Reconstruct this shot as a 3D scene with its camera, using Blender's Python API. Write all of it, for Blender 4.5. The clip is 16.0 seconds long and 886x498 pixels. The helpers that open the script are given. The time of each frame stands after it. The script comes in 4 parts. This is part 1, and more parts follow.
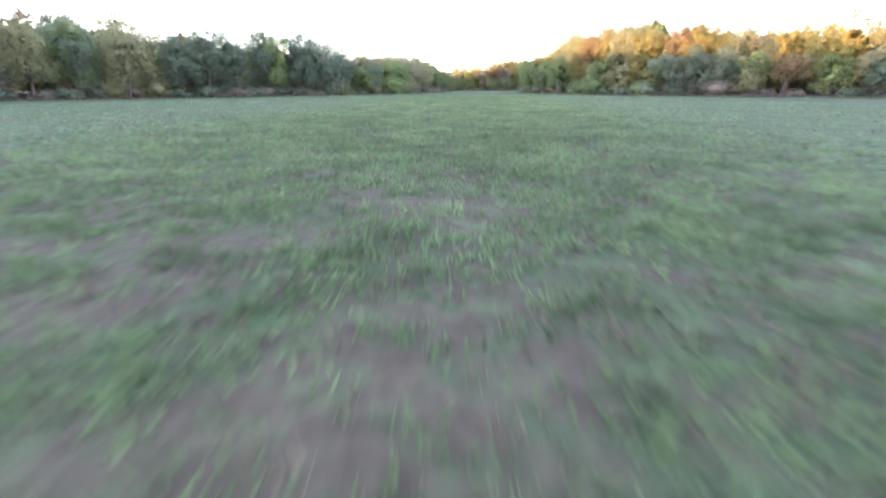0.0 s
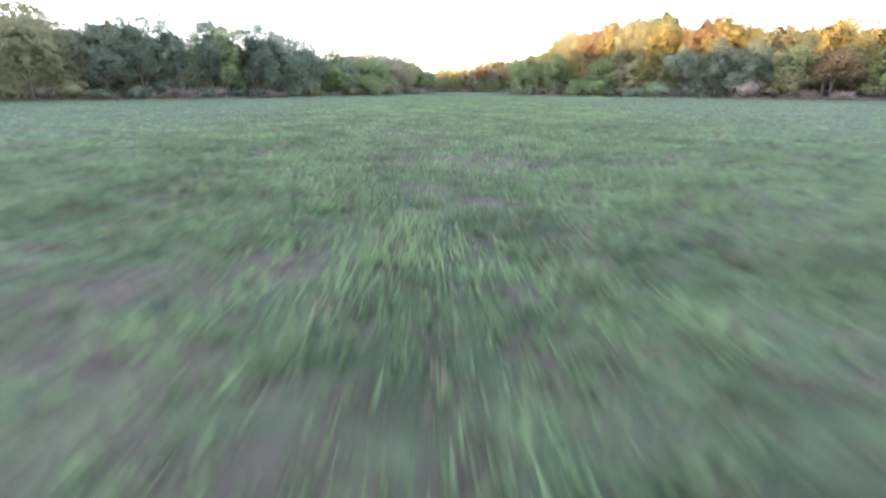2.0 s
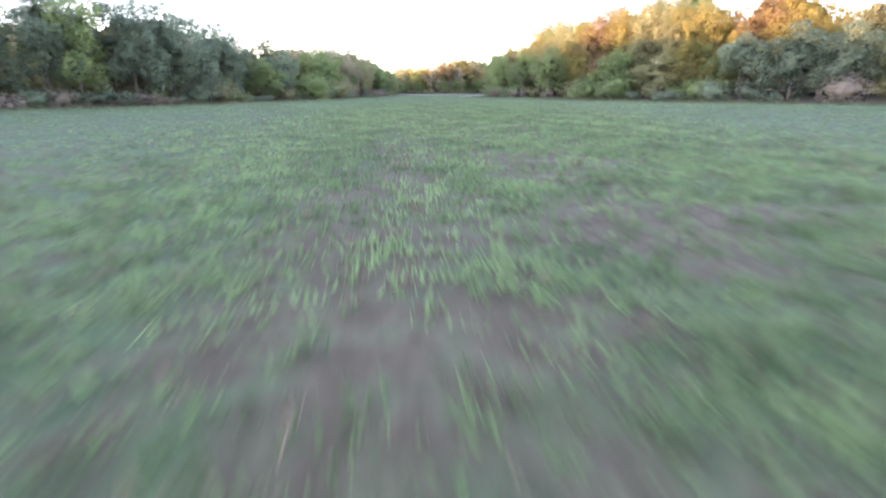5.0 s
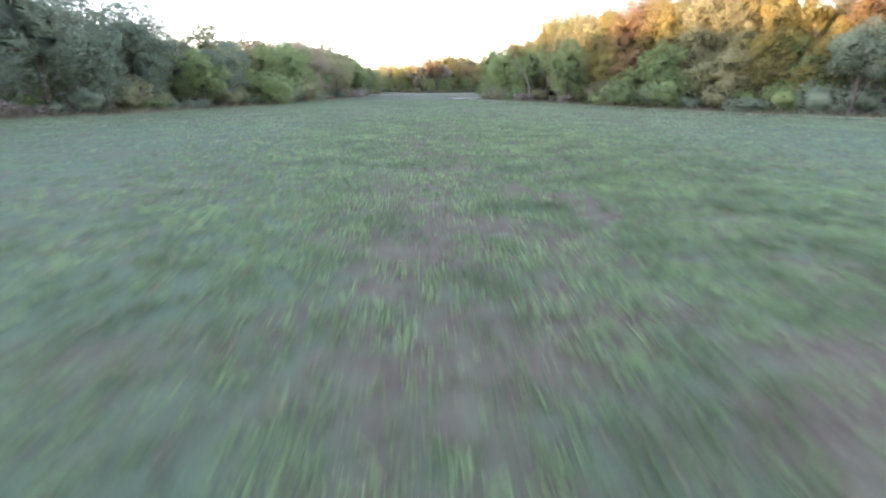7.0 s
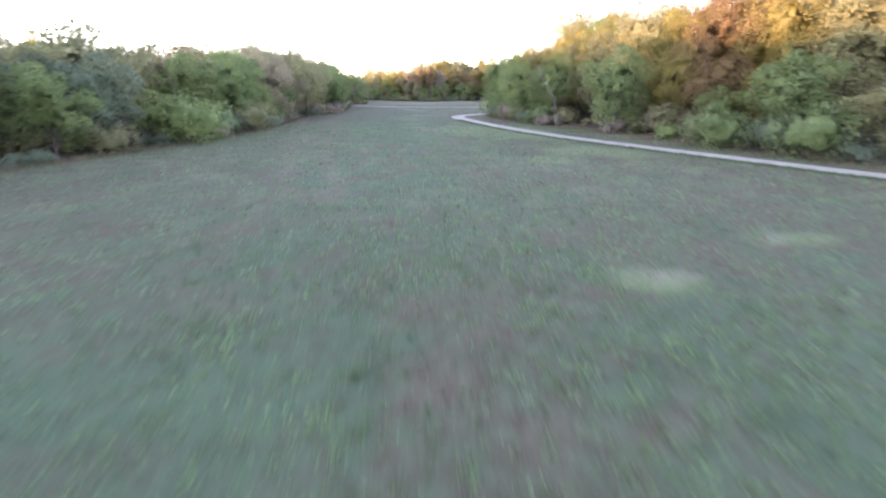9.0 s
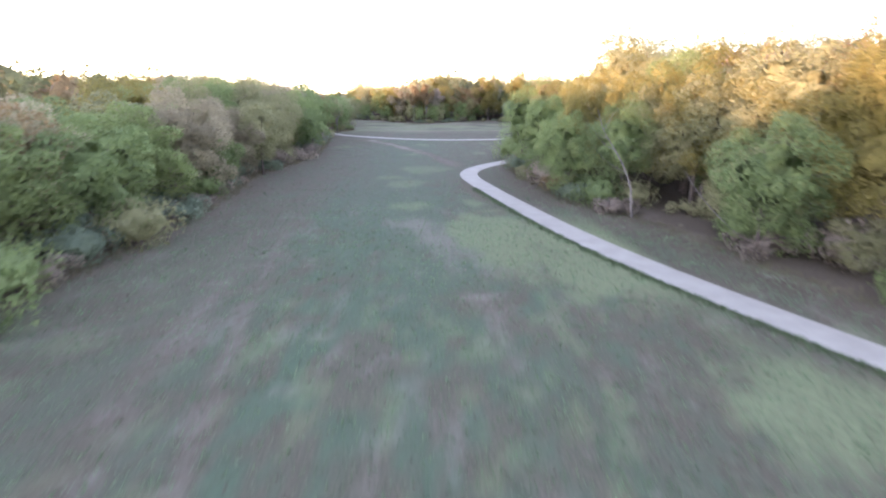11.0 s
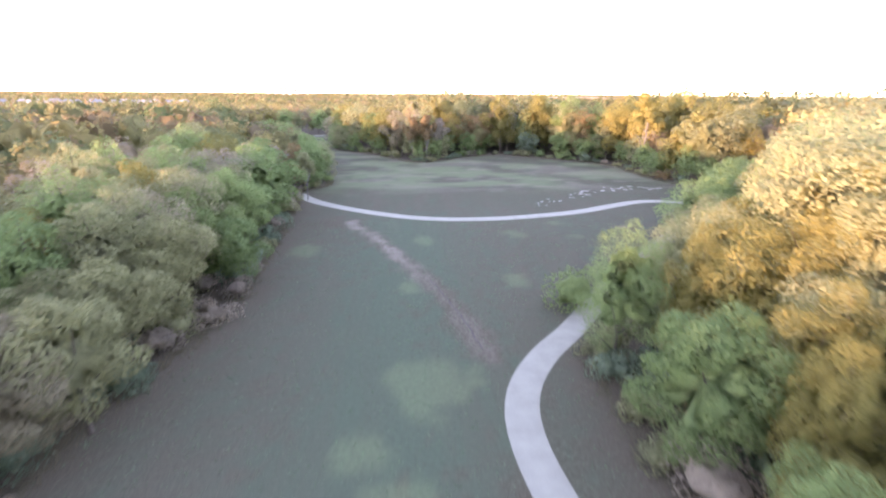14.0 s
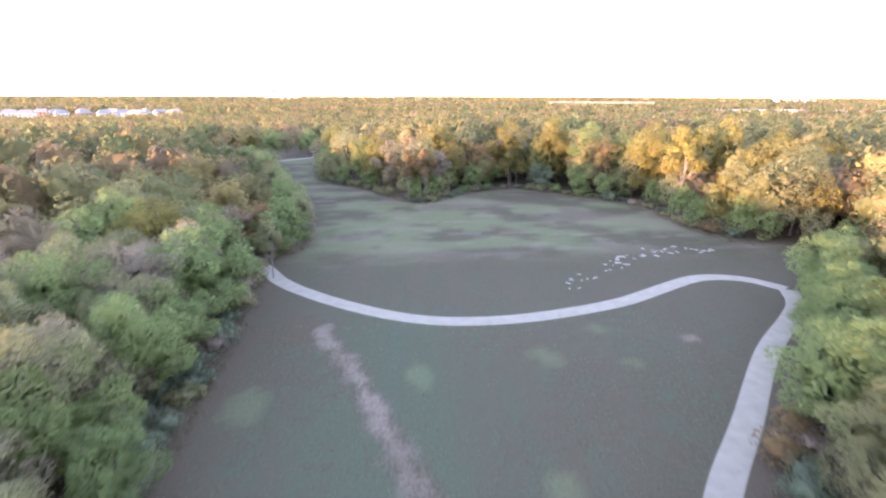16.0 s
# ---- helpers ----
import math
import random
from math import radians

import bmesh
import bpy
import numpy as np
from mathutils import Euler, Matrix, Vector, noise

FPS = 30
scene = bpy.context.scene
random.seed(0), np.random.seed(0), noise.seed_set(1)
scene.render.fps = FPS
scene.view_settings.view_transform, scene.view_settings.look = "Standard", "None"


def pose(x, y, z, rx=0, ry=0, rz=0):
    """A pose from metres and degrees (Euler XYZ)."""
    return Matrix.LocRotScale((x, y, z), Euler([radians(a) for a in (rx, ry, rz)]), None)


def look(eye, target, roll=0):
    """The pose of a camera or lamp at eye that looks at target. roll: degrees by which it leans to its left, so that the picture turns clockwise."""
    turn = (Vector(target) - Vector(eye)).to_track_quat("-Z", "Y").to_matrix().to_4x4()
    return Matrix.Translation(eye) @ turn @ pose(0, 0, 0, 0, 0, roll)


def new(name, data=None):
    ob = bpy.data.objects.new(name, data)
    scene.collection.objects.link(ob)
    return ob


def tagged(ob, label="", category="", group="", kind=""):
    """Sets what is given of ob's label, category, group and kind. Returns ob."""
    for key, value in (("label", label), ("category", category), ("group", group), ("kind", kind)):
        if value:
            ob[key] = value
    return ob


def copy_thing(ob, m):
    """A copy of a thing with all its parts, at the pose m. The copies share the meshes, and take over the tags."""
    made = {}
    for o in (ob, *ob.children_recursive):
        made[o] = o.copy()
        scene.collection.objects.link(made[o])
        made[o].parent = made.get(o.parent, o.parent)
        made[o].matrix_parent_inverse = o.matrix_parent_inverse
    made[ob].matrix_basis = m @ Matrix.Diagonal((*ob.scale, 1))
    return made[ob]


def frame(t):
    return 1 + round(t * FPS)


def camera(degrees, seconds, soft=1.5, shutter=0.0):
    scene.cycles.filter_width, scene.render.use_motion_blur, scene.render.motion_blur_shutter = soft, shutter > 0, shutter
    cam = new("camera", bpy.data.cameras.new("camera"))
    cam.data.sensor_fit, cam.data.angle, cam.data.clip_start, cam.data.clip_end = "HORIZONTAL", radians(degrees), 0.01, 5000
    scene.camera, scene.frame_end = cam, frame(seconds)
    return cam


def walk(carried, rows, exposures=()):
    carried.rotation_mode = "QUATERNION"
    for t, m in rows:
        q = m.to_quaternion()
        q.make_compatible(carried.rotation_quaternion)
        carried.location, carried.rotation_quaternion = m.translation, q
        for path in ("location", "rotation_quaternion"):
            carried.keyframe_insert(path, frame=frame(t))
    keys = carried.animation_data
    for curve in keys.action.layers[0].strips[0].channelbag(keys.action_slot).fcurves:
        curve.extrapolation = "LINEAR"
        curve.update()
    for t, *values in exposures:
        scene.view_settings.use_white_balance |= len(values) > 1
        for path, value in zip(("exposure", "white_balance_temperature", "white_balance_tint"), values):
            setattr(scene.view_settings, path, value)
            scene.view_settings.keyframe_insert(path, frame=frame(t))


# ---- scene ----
# A mown field between two belts of woodland at sunset, flown over low and then climbing.
# World: x to the right, y ahead, z up, field at z = 0.
SHUTTER = 0.7
cam = camera(84.4, 16.0, soft=2.05, shutter=SHUTTER)
PATH = [
    (0.0, 0.00, -0.00, 1.45, 4.90, -18.19, 0.10),
    (0.5, -0.34, 3.48, 1.38, 4.73, -18.13, 0.15),
    (1.0, -0.66, 7.01, 1.32, 4.41, -18.08, 0.11),
    (1.5, -0.98, 10.69, 1.28, 3.94, -18.03, 0.02),
    (2.0, -1.24, 14.56, 1.22, 3.14, -18.00, 0.00),
    (2.5, -1.74, 18.59, 1.18, 2.55, -17.96, 0.07),
    (3.0, -2.38, 22.76, 1.18, 1.93, -17.94, 0.12),
    (3.5, -2.91, 27.07, 1.22, 1.02, -17.93, 0.20),
    (4.0, -3.35, 31.70, 1.28, 0.05, -17.95, 0.24),
    (4.5, -3.83, 36.21, 1.37, -0.80, -17.94, 0.27),
    (5.0, -4.32, 40.69, 1.48, -1.53, -17.93, 0.27),
    (5.5, -4.75, 45.24, 1.63, -2.17, -17.95, 0.21),
    (6.0, -5.08, 49.93, 1.80, -2.70, -18.01, 0.09),
    (6.5, -5.26, 54.86, 2.00, -3.14, -18.11, -0.05),
    (7.0, -5.24, 60.10, 2.23, -3.49, -18.23, -0.12),
    (7.5, -5.04, 65.68, 2.58, -3.72, -18.30, -0.12),
    (8.0, -4.84, 71.62, 3.07, -3.88, -18.33, -0.06),
    (8.5, -4.75, 77.90, 3.78, -4.12, -18.20, -0.01),
    (9.0, -4.73, 84.42, 4.70, -4.41, -18.01, 0.01),
    (9.5, -4.74, 91.10, 5.82, -4.70, -17.81, 0.00),
    (10.0, -4.73, 97.84, 7.12, -4.98, -17.62, -0.04),
    (10.5, -4.67, 104.55, 8.60, -5.21, -17.46, -0.12),
    (11.0, -4.51, 111.15, 10.23, -5.35, -17.43, -0.24),
    (11.5, -4.38, 117.75, 11.98, -5.46, -17.47, -0.34),
    (12.0, -4.13, 124.40, 13.77, -5.46, -17.56, -0.41),
    (12.5, -3.82, 131.08, 15.57, -5.50, -17.70, -0.44),
    (13.0, -3.52, 137.79, 17.32, -5.52, -17.75, -0.47),
    (13.5, -3.22, 144.30, 19.00, -5.57, -17.77, -0.46),
    (14.0, -2.90, 150.60, 20.65, -5.63, -17.72, -0.45),
    (14.5, -2.55, 156.72, 22.30, -5.59, -17.65, -0.43),
    (15.0, -2.04, 162.87, 24.04, -5.58, -17.62, -0.40),
    (15.5, -1.52, 168.97, 25.84, -5.57, -17.58, -0.32),
    (16.0, -0.97, 175.04, 27.67, -5.61, -17.53, -0.19),
]
walk(cam, [(t, pose(x, y, z, 0, 0, yaw) @ pose(0, 0, 0, 90 + pitch, 0, 0) @ pose(0, 0, 0, 0, 0, -roll))
           for t, x, y, z, yaw, pitch, roll in PATH],
     exposures=[(0.0, 4.28, 6240, 38), (4.0, 4.27, 6300, 36), (8.0, 4.19, 6330, 37), (10.5, 4.16, 6310, 40), (12.0, 4.18, 6280, 39), (13.5, 4.26, 6280, 39), (16.0, 4.18, 6230, 39)])

# ---- light: clear sky, the sun just above the tree tops on the left and behind ----
SUN_DIR = Vector((-0.91, -0.41, 0.046)).normalized()
world = bpy.data.worlds.new("sky")
scene.world = world
world.use_nodes = True
wn, wl = world.node_tree.nodes, world.node_tree.links
sky = wn.new("ShaderNodeTexSky")
sky.sky_type, sky.sun_disc = "NISHITA", False
sky.sun_elevation = math.asin(SUN_DIR.z)
sky.sun_rotation = math.atan2(SUN_DIR.x, SUN_DIR.y)
sky.altitude, sky.air_density, sky.dust_density, sky.ozone_density = 150, 0.7, 0.2, 0.8
milky = wn.new("ShaderNodeHueSaturation")
milky.inputs["Saturation"].default_value = 0.72
wl.new(sky.outputs[0], milky.inputs["Color"])
wl.new(milky.outputs[0], wn["Background"].inputs[0])
wn["Background"].inputs[1].default_value = 0.15
sun_data = bpy.data.lights.new("sun", "SUN")
sun_data.energy, sun_data.angle, sun_data.color = 1.50, radians(0.6), (1.0, 0.63, 0.32)
sun = new("sun", sun_data)
sun.matrix_world = look(SUN_DIR * 300, (0, 0, 0))

# ---- small tools ----


def lattice_noise(x, y, seed=0):
    """Smooth value noise, 0 to 1, one cell a unit."""
    xi, yi = np.floor(x).astype(np.int64), np.floor(y).astype(np.int64)
    fx, fy = x - xi, y - yi
    fx, fy = fx * fx * (3 - 2 * fx), fy * fy * (3 - 2 * fy)

    def h(a, b):
        n = (a * 374761393 + b * 668265263 + seed * 1442695041) & 0xFFFFFFFF
        n = ((n ^ (n >> 13)) * 1274126177) & 0xFFFFFFFF
        return ((n ^ (n >> 16)) & 0xFFFF) / 65535.0

    return (h(xi, yi) * (1 - fx) + h(xi + 1, yi) * fx) * (1 - fy) + (h(xi, yi + 1) * (1 - fx) + h(xi + 1, yi + 1) * fx) * fy


def fractal(x, y, size, octaves=3, seed=0):
    total, amp, norm = 0, 1.0, 0
    for k in range(octaves):
        total = total + amp * lattice_noise(x / size, y / size, seed + 17 * k)
        norm, amp, size = norm + amp, amp * 0.55, size * 0.47
    return total / norm


def step(a, b, v):
    u = np.clip((v - a) / (b - a), 0, 1)
    return u * u * (3 - 2 * u)


def seg_distance(px, py, line):
    """Distance of points from a polyline."""
    best = np.full(np.shape(px), 1e9)
    for (ax, ay), (bx, by) in zip(line[:-1], line[1:]):
        dx, dy = bx - ax, by - ay
        u = np.clip(((px - ax) * dx + (py - ay) * dy) / (dx * dx + dy * dy), 0, 1)
        best = np.minimum(best, np.hypot(px - ax - u * dx, py - ay - u * dy))
    return best


def inside(px, py, poly):
    hit = np.zeros(np.shape(px), bool)
    for (ax, ay), (bx, by) in zip(poly, poly[1:] + poly[:1]):
        if ay != by:
            hit ^= ((ay > py) != (by > py)) & (px < (bx - ax) * (py - ay) / (by - ay) + ax)
    return hit


def smooth_line(points, gap):
    """Catmull-Rom through the points, resampled at about that gap."""
    p = [np.array(q, float) for q in points]
    p = [2 * p[0] - p[1]] + p + [2 * p[-1] - p[-2]]
    out = []
    for a, b, c, d in zip(p, p[1:], p[2:], p[3:]):
        for u in np.linspace(0, 1, 12, endpoint=False):
            out.append(0.5 * (2 * b + (c - a) * u + (2 * a - 5 * b + 4 * c - d) * u * u + (3 * b - a - 3 * c + d) * u ** 3))
    out = np.array(out + [p[-2]])
    s = np.r_[0, np.cumsum(np.hypot(*np.diff(out[:, :2], axis=0).T))]
    at = np.linspace(0, s[-1], max(2, int(s[-1] / gap) + 1))
    return np.stack([np.interp(at, s, out[:, k]) for k in range(out.shape[1])], 1)


def mesh_of(name, verts, faces, smooth=False):
    """A mesh from arrays; faces all of one length. smooth may be the normals, one a corner."""
    normals = smooth if isinstance(smooth, np.ndarray) else None
    smooth = normals is not None or smooth
    verts, faces = np.asarray(verts, np.float32), np.asarray(faces, np.int32)
    me = bpy.data.meshes.new(name)
    n, k = faces.shape
    me.vertices.add(len(verts)), me.loops.add(n * k), me.polygons.add(n)
    me.vertices.foreach_set("co", verts.ravel())
    me.loops.foreach_set("vertex_index", faces.ravel())
    me.polygons.foreach_set("loop_start", np.arange(0, n * k, k, dtype=np.int32))
    me.polygons.foreach_set("use_smooth", np.full(n, smooth))
    me.update(calc_edges=True)
    if normals is not None:
        layer = me.attributes.new("custom_normal", "FLOAT_VECTOR", "POINT")
        layer.data.foreach_set("vector", np.asarray(normals, np.float32).ravel())
    return me


def colour_layer(me, name, values):
    layer = me.attributes.new(name, "FLOAT_COLOR", "POINT")
    layer.data.foreach_set("color", np.asarray(values, np.float32).ravel())


def part(name, data, material, parent=None, label=""):
    """One mesh object, under a thing where one is given. data: a mesh or a bmesh."""
    if isinstance(data, bmesh.types.BMesh):
        me = bpy.data.meshes.new(name)
        data.to_mesh(me), data.free()
        data = me
    if material and not data.materials:
        data.materials.append(material)
    ob = new(name, data)
    ob.parent = parent
    return tagged(ob, label)


def tube(points, radii, sides=7):
    """Vertices and quads of a tapered limb along points."""
    points = [Vector(q) for q in points]
    verts, faces = [], []
    for i, (p, r) in enumerate(zip(points, radii)):
        way = (points[min(i + 1, len(points) - 1)] - points[max(i - 1, 0)]).normalized()
        a = way.orthogonal().normalized()
        b = way.cross(a)
        for k in range(sides):
            u = 2 * math.pi * k / sides
            verts.append(p + (a * math.cos(u) + b * math.sin(u)) * r)
        if i:
            o = (i - 1) * sides
            faces += [(o + k, o + (k + 1) % sides, o + sides + (k + 1) % sides, o + sides + k) for k in range(sides)]
    return verts, faces


def joined(tubes):
    verts, faces = [], []
    for v, f in tubes:
        o = len(verts)
        verts += [tuple(q) for q in v]
        faces += [tuple(i + o for i in q) for q in f]
    return verts, faces


# ---- materials ----
def material(name):
    m = bpy.data.materials.new(name)
    m.use_nodes = True
    return m, m.node_tree.nodes, m.node_tree.links, m.node_tree.nodes["Principled BSDF"]


def ramp(nodes, stops):
    r = nodes.new("ShaderNodeValToRGB")
    while len(r.color_ramp.elements) < len(stops):
        r.color_ramp.elements.new(0.5)
    for e, (at, c) in zip(r.color_ramp.elements, stops):
        e.position, e.color = at, (*c, 1)
    return r


def mix_colour(nodes, links, fac, a, b, mode="MIX"):
    m = nodes.new("ShaderNodeMix")
    m.data_type, m.blend_type = "RGBA", mode
    for sock, val in ((m.inputs[0], fac), (m.inputs[6], a), (m.inputs[7], b)):
        if isinstance(val, (int, float)):
            sock.default_value = val
        elif isinstance(val, tuple):
            sock.default_value = (*val, 1)
        else:
            links.new(val, sock)
    return m.outputs[2]


def math_node(nodes, links, op, a, b=0.0, clamp=False):
    m = nodes.new("ShaderNodeMath")
    m.operation, m.use_clamp = op, clamp
    for sock, val in zip(m.inputs, (a, b)):
        if isinstance(val, (int, float)):
            sock.default_value = val
        else:
            links.new(val, sock)
    return m.outputs[0]


def leaf_material(name, stops, tint=False, through_light=0.5):
    """Leaves: colour from leaf to leaf by island, and from tree to tree."""
    m, n, l, p = material(name)
    geo, info = n.new("ShaderNodeNewGeometry"), n.new("ShaderNodeObjectInfo")
    r = ramp(n, stops)
    if tint:
        own = n.new("ShaderNodeAttribute")
        own.attribute_name = "tint"
        hsv = n.new("ShaderNodeHueSaturation")
        l.new(own.outputs["Color"], hsv.inputs["Color"])
        val = n.new("ShaderNodeMapRange")
        val.inputs[3].default_value, val.inputs[4].default_value = 0.85, 1.15
        l.new(geo.outputs["Random Per Island"], val.inputs[0])
        l.new(val.outputs[0], hsv.inputs["Value"])
        col = hsv.outputs[0]
    else:
        at, drift = n.new("ShaderNodeTexCoord"), n.new("ShaderNodeTexNoise")
        drift.inputs["Scale"].default_value, drift.inputs["Detail"].default_value = 0.45, 3
        l.new(at.outputs["Object"], drift.inputs[0])
        mixed = math_node(n, l, "ADD", math_node(n, l, "MULTIPLY", geo.outputs["Random Per Island"], 0.34),
                          math_node(n, l, "MULTIPLY", info.outputs["Random"], 0.42))
        mixed = math_node(n, l, "ADD", mixed, math_node(n, l, "MULTIPLY", drift.outputs[0], 0.8))
        mixed = math_node(n, l, "SUBTRACT", mixed, 0.28)
        l.new(mixed, r.inputs[0])
        col = r.outputs[0]
    l.new(col, p.inputs["Base Color"])
    p.inputs["Roughness"].default_value, p.inputs["Specular IOR Level"].default_value = 0.68, 0.25
    back = n.new("ShaderNodeBsdfTranslucent")
    l.new(col, back.inputs[0])
    both = n.new("ShaderNodeMixShader")
    both.inputs[0].default_value = through_light
    l.new(p.outputs[0], both.inputs[1]), l.new(back.outputs[0], both.inputs[2])
    l.new(both.outputs[0], n["Material Output"].inputs[0])
    return m


def rough_material(name, a, b, scale, roughness=0.85, bump=0.4, fine=6.0, distance=0.02):
    """Two colours mixed by noise at two sizes, with relief."""
    m, n, l, p = material(name)
    at = n.new("ShaderNodeTexCoord")
    big, small = n.new("ShaderNodeTexNoise"), n.new("ShaderNodeTexNoise")
    big.inputs["Scale"].default_value, big.inputs["Detail"].default_value = scale, 5
    small.inputs["Scale"].default_value, small.inputs["Detail"].default_value = scale * fine, 4
    l.new(at.outputs["Object"], big.inputs[0]), l.new(at.outputs["Object"], small.inputs[0])
    fac = math_node(n, l, "ADD", math_node(n, l, "MULTIPLY", big.outputs[0], 0.65), math_node(n, l, "MULTIPLY", small.outputs[0], 0.35))
    r = ramp(n, [(0.35, a), (0.65, b)])
    l.new(fac, r.inputs[0]), l.new(r.outputs[0], p.inputs["Base Color"])
    p.inputs["Roughness"].default_value = roughness
    relief = n.new("ShaderNodeBump")
    relief.inputs["Strength"].default_value, relief.inputs["Distance"].default_value = bump, distance
    l.new(small.outputs[0], relief.inputs["Height"]), l.new(relief.outputs[0], p.inputs["Normal"])
    return m


LEAF = {
    "green": leaf_material("leaf_green", [(0.1, (0.153, 0.216, 0.094)), (0.5, (0.229, 0.313, 0.128)), (0.9, (0.311, 0.393, 0.164))]),
    "olive": leaf_material("leaf_olive", [(0.1, (0.212, 0.225, 0.123)), (0.5, (0.298, 0.307, 0.162)), (0.9, (0.378, 0.378, 0.197))]),
    # part of this yellow is low sunlight put into the leaf colour
    "gold": leaf_material("leaf_gold", [(0.1, (0.196, 0.186, 0.064)), (0.5, (0.276, 0.250, 0.080)), (0.9, (0.350, 0.308, 0.100))]),
    "rust": leaf_material("leaf_rust", [(0.1, (0.206, 0.156, 0.086)), (0.5, (0.286, 0.208, 0.108)), (0.9, (0.354, 0.266, 0.132))]),
    "dusk": leaf_material("leaf_dusk", [(0.1, (0.246, 0.214, 0.178)), (0.5, (0.349, 0.299, 0.242)), (0.9, (0.433, 0.376, 0.292))]),
    # warm low sun on the crowns is partly in this brown
    "tan": leaf_material("leaf_tan", [(0.1, (0.280, 0.249, 0.170)), (0.5, (0.394, 0.356, 0.237)), (0.9, (0.482, 0.439, 0.287))]),
    # blue green that holds distance haze and shade in the leaf colour
    "teal": leaf_material("leaf_teal", [(0.1, (0.128, 0.176, 0.124)), (0.5, (0.192, 0.254, 0.172)), (0.9, (0.254, 0.320, 0.208))]),
    "lime": leaf_material("leaf_lime", [(0.1, (0.179, 0.237, 0.096)), (0.5, (0.242, 0.314, 0.123)), (0.9, (0.302, 0.376, 0.152))]),
}
LEAF_FAR = leaf_material("leaf_far", [(0, (0.1, 0.1, 0.05)), (1, (0.1, 0.1, 0.05))], tint=True)
BARK = rough_material("bark", (0.060, 0.048, 0.040), (0.150, 0.125, 0.105), 3.0, bump=0.8, distance=0.04)
BARK_PALE = rough_material("bark_pale", (0.150, 0.138, 0.126), (0.275, 0.258, 0.238), 2.0, bump=0.4)
CONCRETE = rough_material("concrete", (0.272, 0.265, 0.226), (0.348, 0.340, 0.292), 0.7, bump=0.25, fine=18, distance=0.004)
STONE = rough_material("limestone", (0.210, 0.202, 0.180), (0.360, 0.350, 0.316), 1.5, bump=0.6)

# ---- the plan ----
# the edge of the field, along the western belt and back along the far meadow and the eastern belt
WEST_EDGE = [(-110, -25), (-85, 20), (-66, 52), (-56, 68), (-45, 84), (-36, 97), (-31, 107), (-28, 120), (-25, 132), (-23, 150),
         (-22.5, 165), (-23.5, 178), (-20.5, 190), (-19.5, 200), (-20, 215), (-21, 228), (-22, 245), (-23, 258), (-18.5, 266)]
EAST_EDGE = [(-21, 282), (-33, 318), (-46, 355), (-56, 370), (-66, 382), (-60, 392), (-45, 409), (-30, 416), (-27, 408), (-32, 375),
         (-25.5, 342), (-11, 325), (5, 303), (20, 316), (34, 322), (48, 311), (56, 303), (63, 292), (62, 275), (66, 261),
         (76, 257), (74, 250), (62, 237), (52, 226), (42, 217.5), (31.5, 206), (22, 196.5), (16, 189), (12.4, 184), (12.2, 169),
         (13, 158), (16, 151.5), (17.5, 146), (18.5, 138), (20.5, 129), (23, 120), (26.5, 110), (30, 103.5), (36, 98), (44, 91),
         (53, 83), (64, 71), (84, 48), (120, 5), (120, -25)]
FIELD = WEST_EDGE + EAST_EDGE
PATH_NEAR = [(114, 4), (84, 40), (62, 63), (50, 76), (41, 85.5), (33, 93), (27.5, 100.5), (23, 109), (19.5, 117), (16.5, 124), (13.45, 131.8),
             (10.85, 139.5), (8.75, 148), (7.1, 157.5), (5.75, 167), (5.0, 175), (6.0, 180.5), (9.0, 185.5), (13.5, 190.5),
             (22.0, 201.2), (29.5, 208.9), (40.3, 220.3), (50.3, 228.8), (54.3, 232.8), (57, 237.5)]
PATH_FAR = [(-75, 300), (-50, 280), (-36, 268), (-25, 257.2), (-19, 247.8), (-12.8, 241.5), (-6, 236.4), (0, 233.1), (6, 231.5),
            (13.5, 231.4), (21.5, 232.8), (30.5, 235.6), (39.5, 240.3), (45, 243), (49.5, 243.6), (54, 242), (57, 237.9)]
PATH_DISTANT = [(-76, 366), (-68, 373), (-60, 381.5), (-50, 395), (-33, 410), (-10, 428)]
TRAIL = [(-10.5, 231), (-6.2, 221.6), (-3.2, 213), (-0.9, 207), (1.5, 200.5), (2.9, 194.8), (3.8, 190.4), (4.4, 186)]
# lush oval patches of the mown grass: x, y, half width, half length
LUSH = [(10.6, 123.0, 4.0, 3.8), (5.7, 118.6, 1.9, 1.6), (3.0, 146.0, 3.6, 9.0), (6.4, 138.0, 2.5, 5.0), (-3.5, 157.9, 2.0, 1.9),
        (-3.6, 170.5, 2.6, 3.0), (-5.5, 175.0, 2.4, 1.8), (-0.6, 182.0, 3.4, 4.2), (3.0, 158.5, 1.2, 2.0), (-15.3, 215.6, 2.1, 2.6),
        (1.0, 219.0, 1.4, 2.2), (15.2, 222.0, 1.6, 2.2), (23.3, 227.7, 1.2, 1.8), (24.1, 219.6, 0.8, 1.0), (10.8, 202.6, 1.2, 1.8),
        (-1.9, 201.4, 1.5, 1.6), (1.7, 95.7, 1.3, 1.0), (8.0, 99.0, 1.1, 0.7)]
# bare, purplish ground: x, y, half width, half length
BARE = [(-0.6, 134.8, 2.4, 2.0), (4.3, 165.5, 1.6, 7.0), (-6.2, 221.6, 1.2, 2.6),
        (33.8, 224.3, 1.5, 1.6), (15.6, 153.0, 4.0, 9.0), (-14, 230, 5, 6), (4.2, 97.6, 1.5, 1.1), (0.0, 95.2, 0.9, 0.8)]

HOLLOW = (20.0, 148.8, 4.4)  # a shaded gap under the trees: x, y, radius
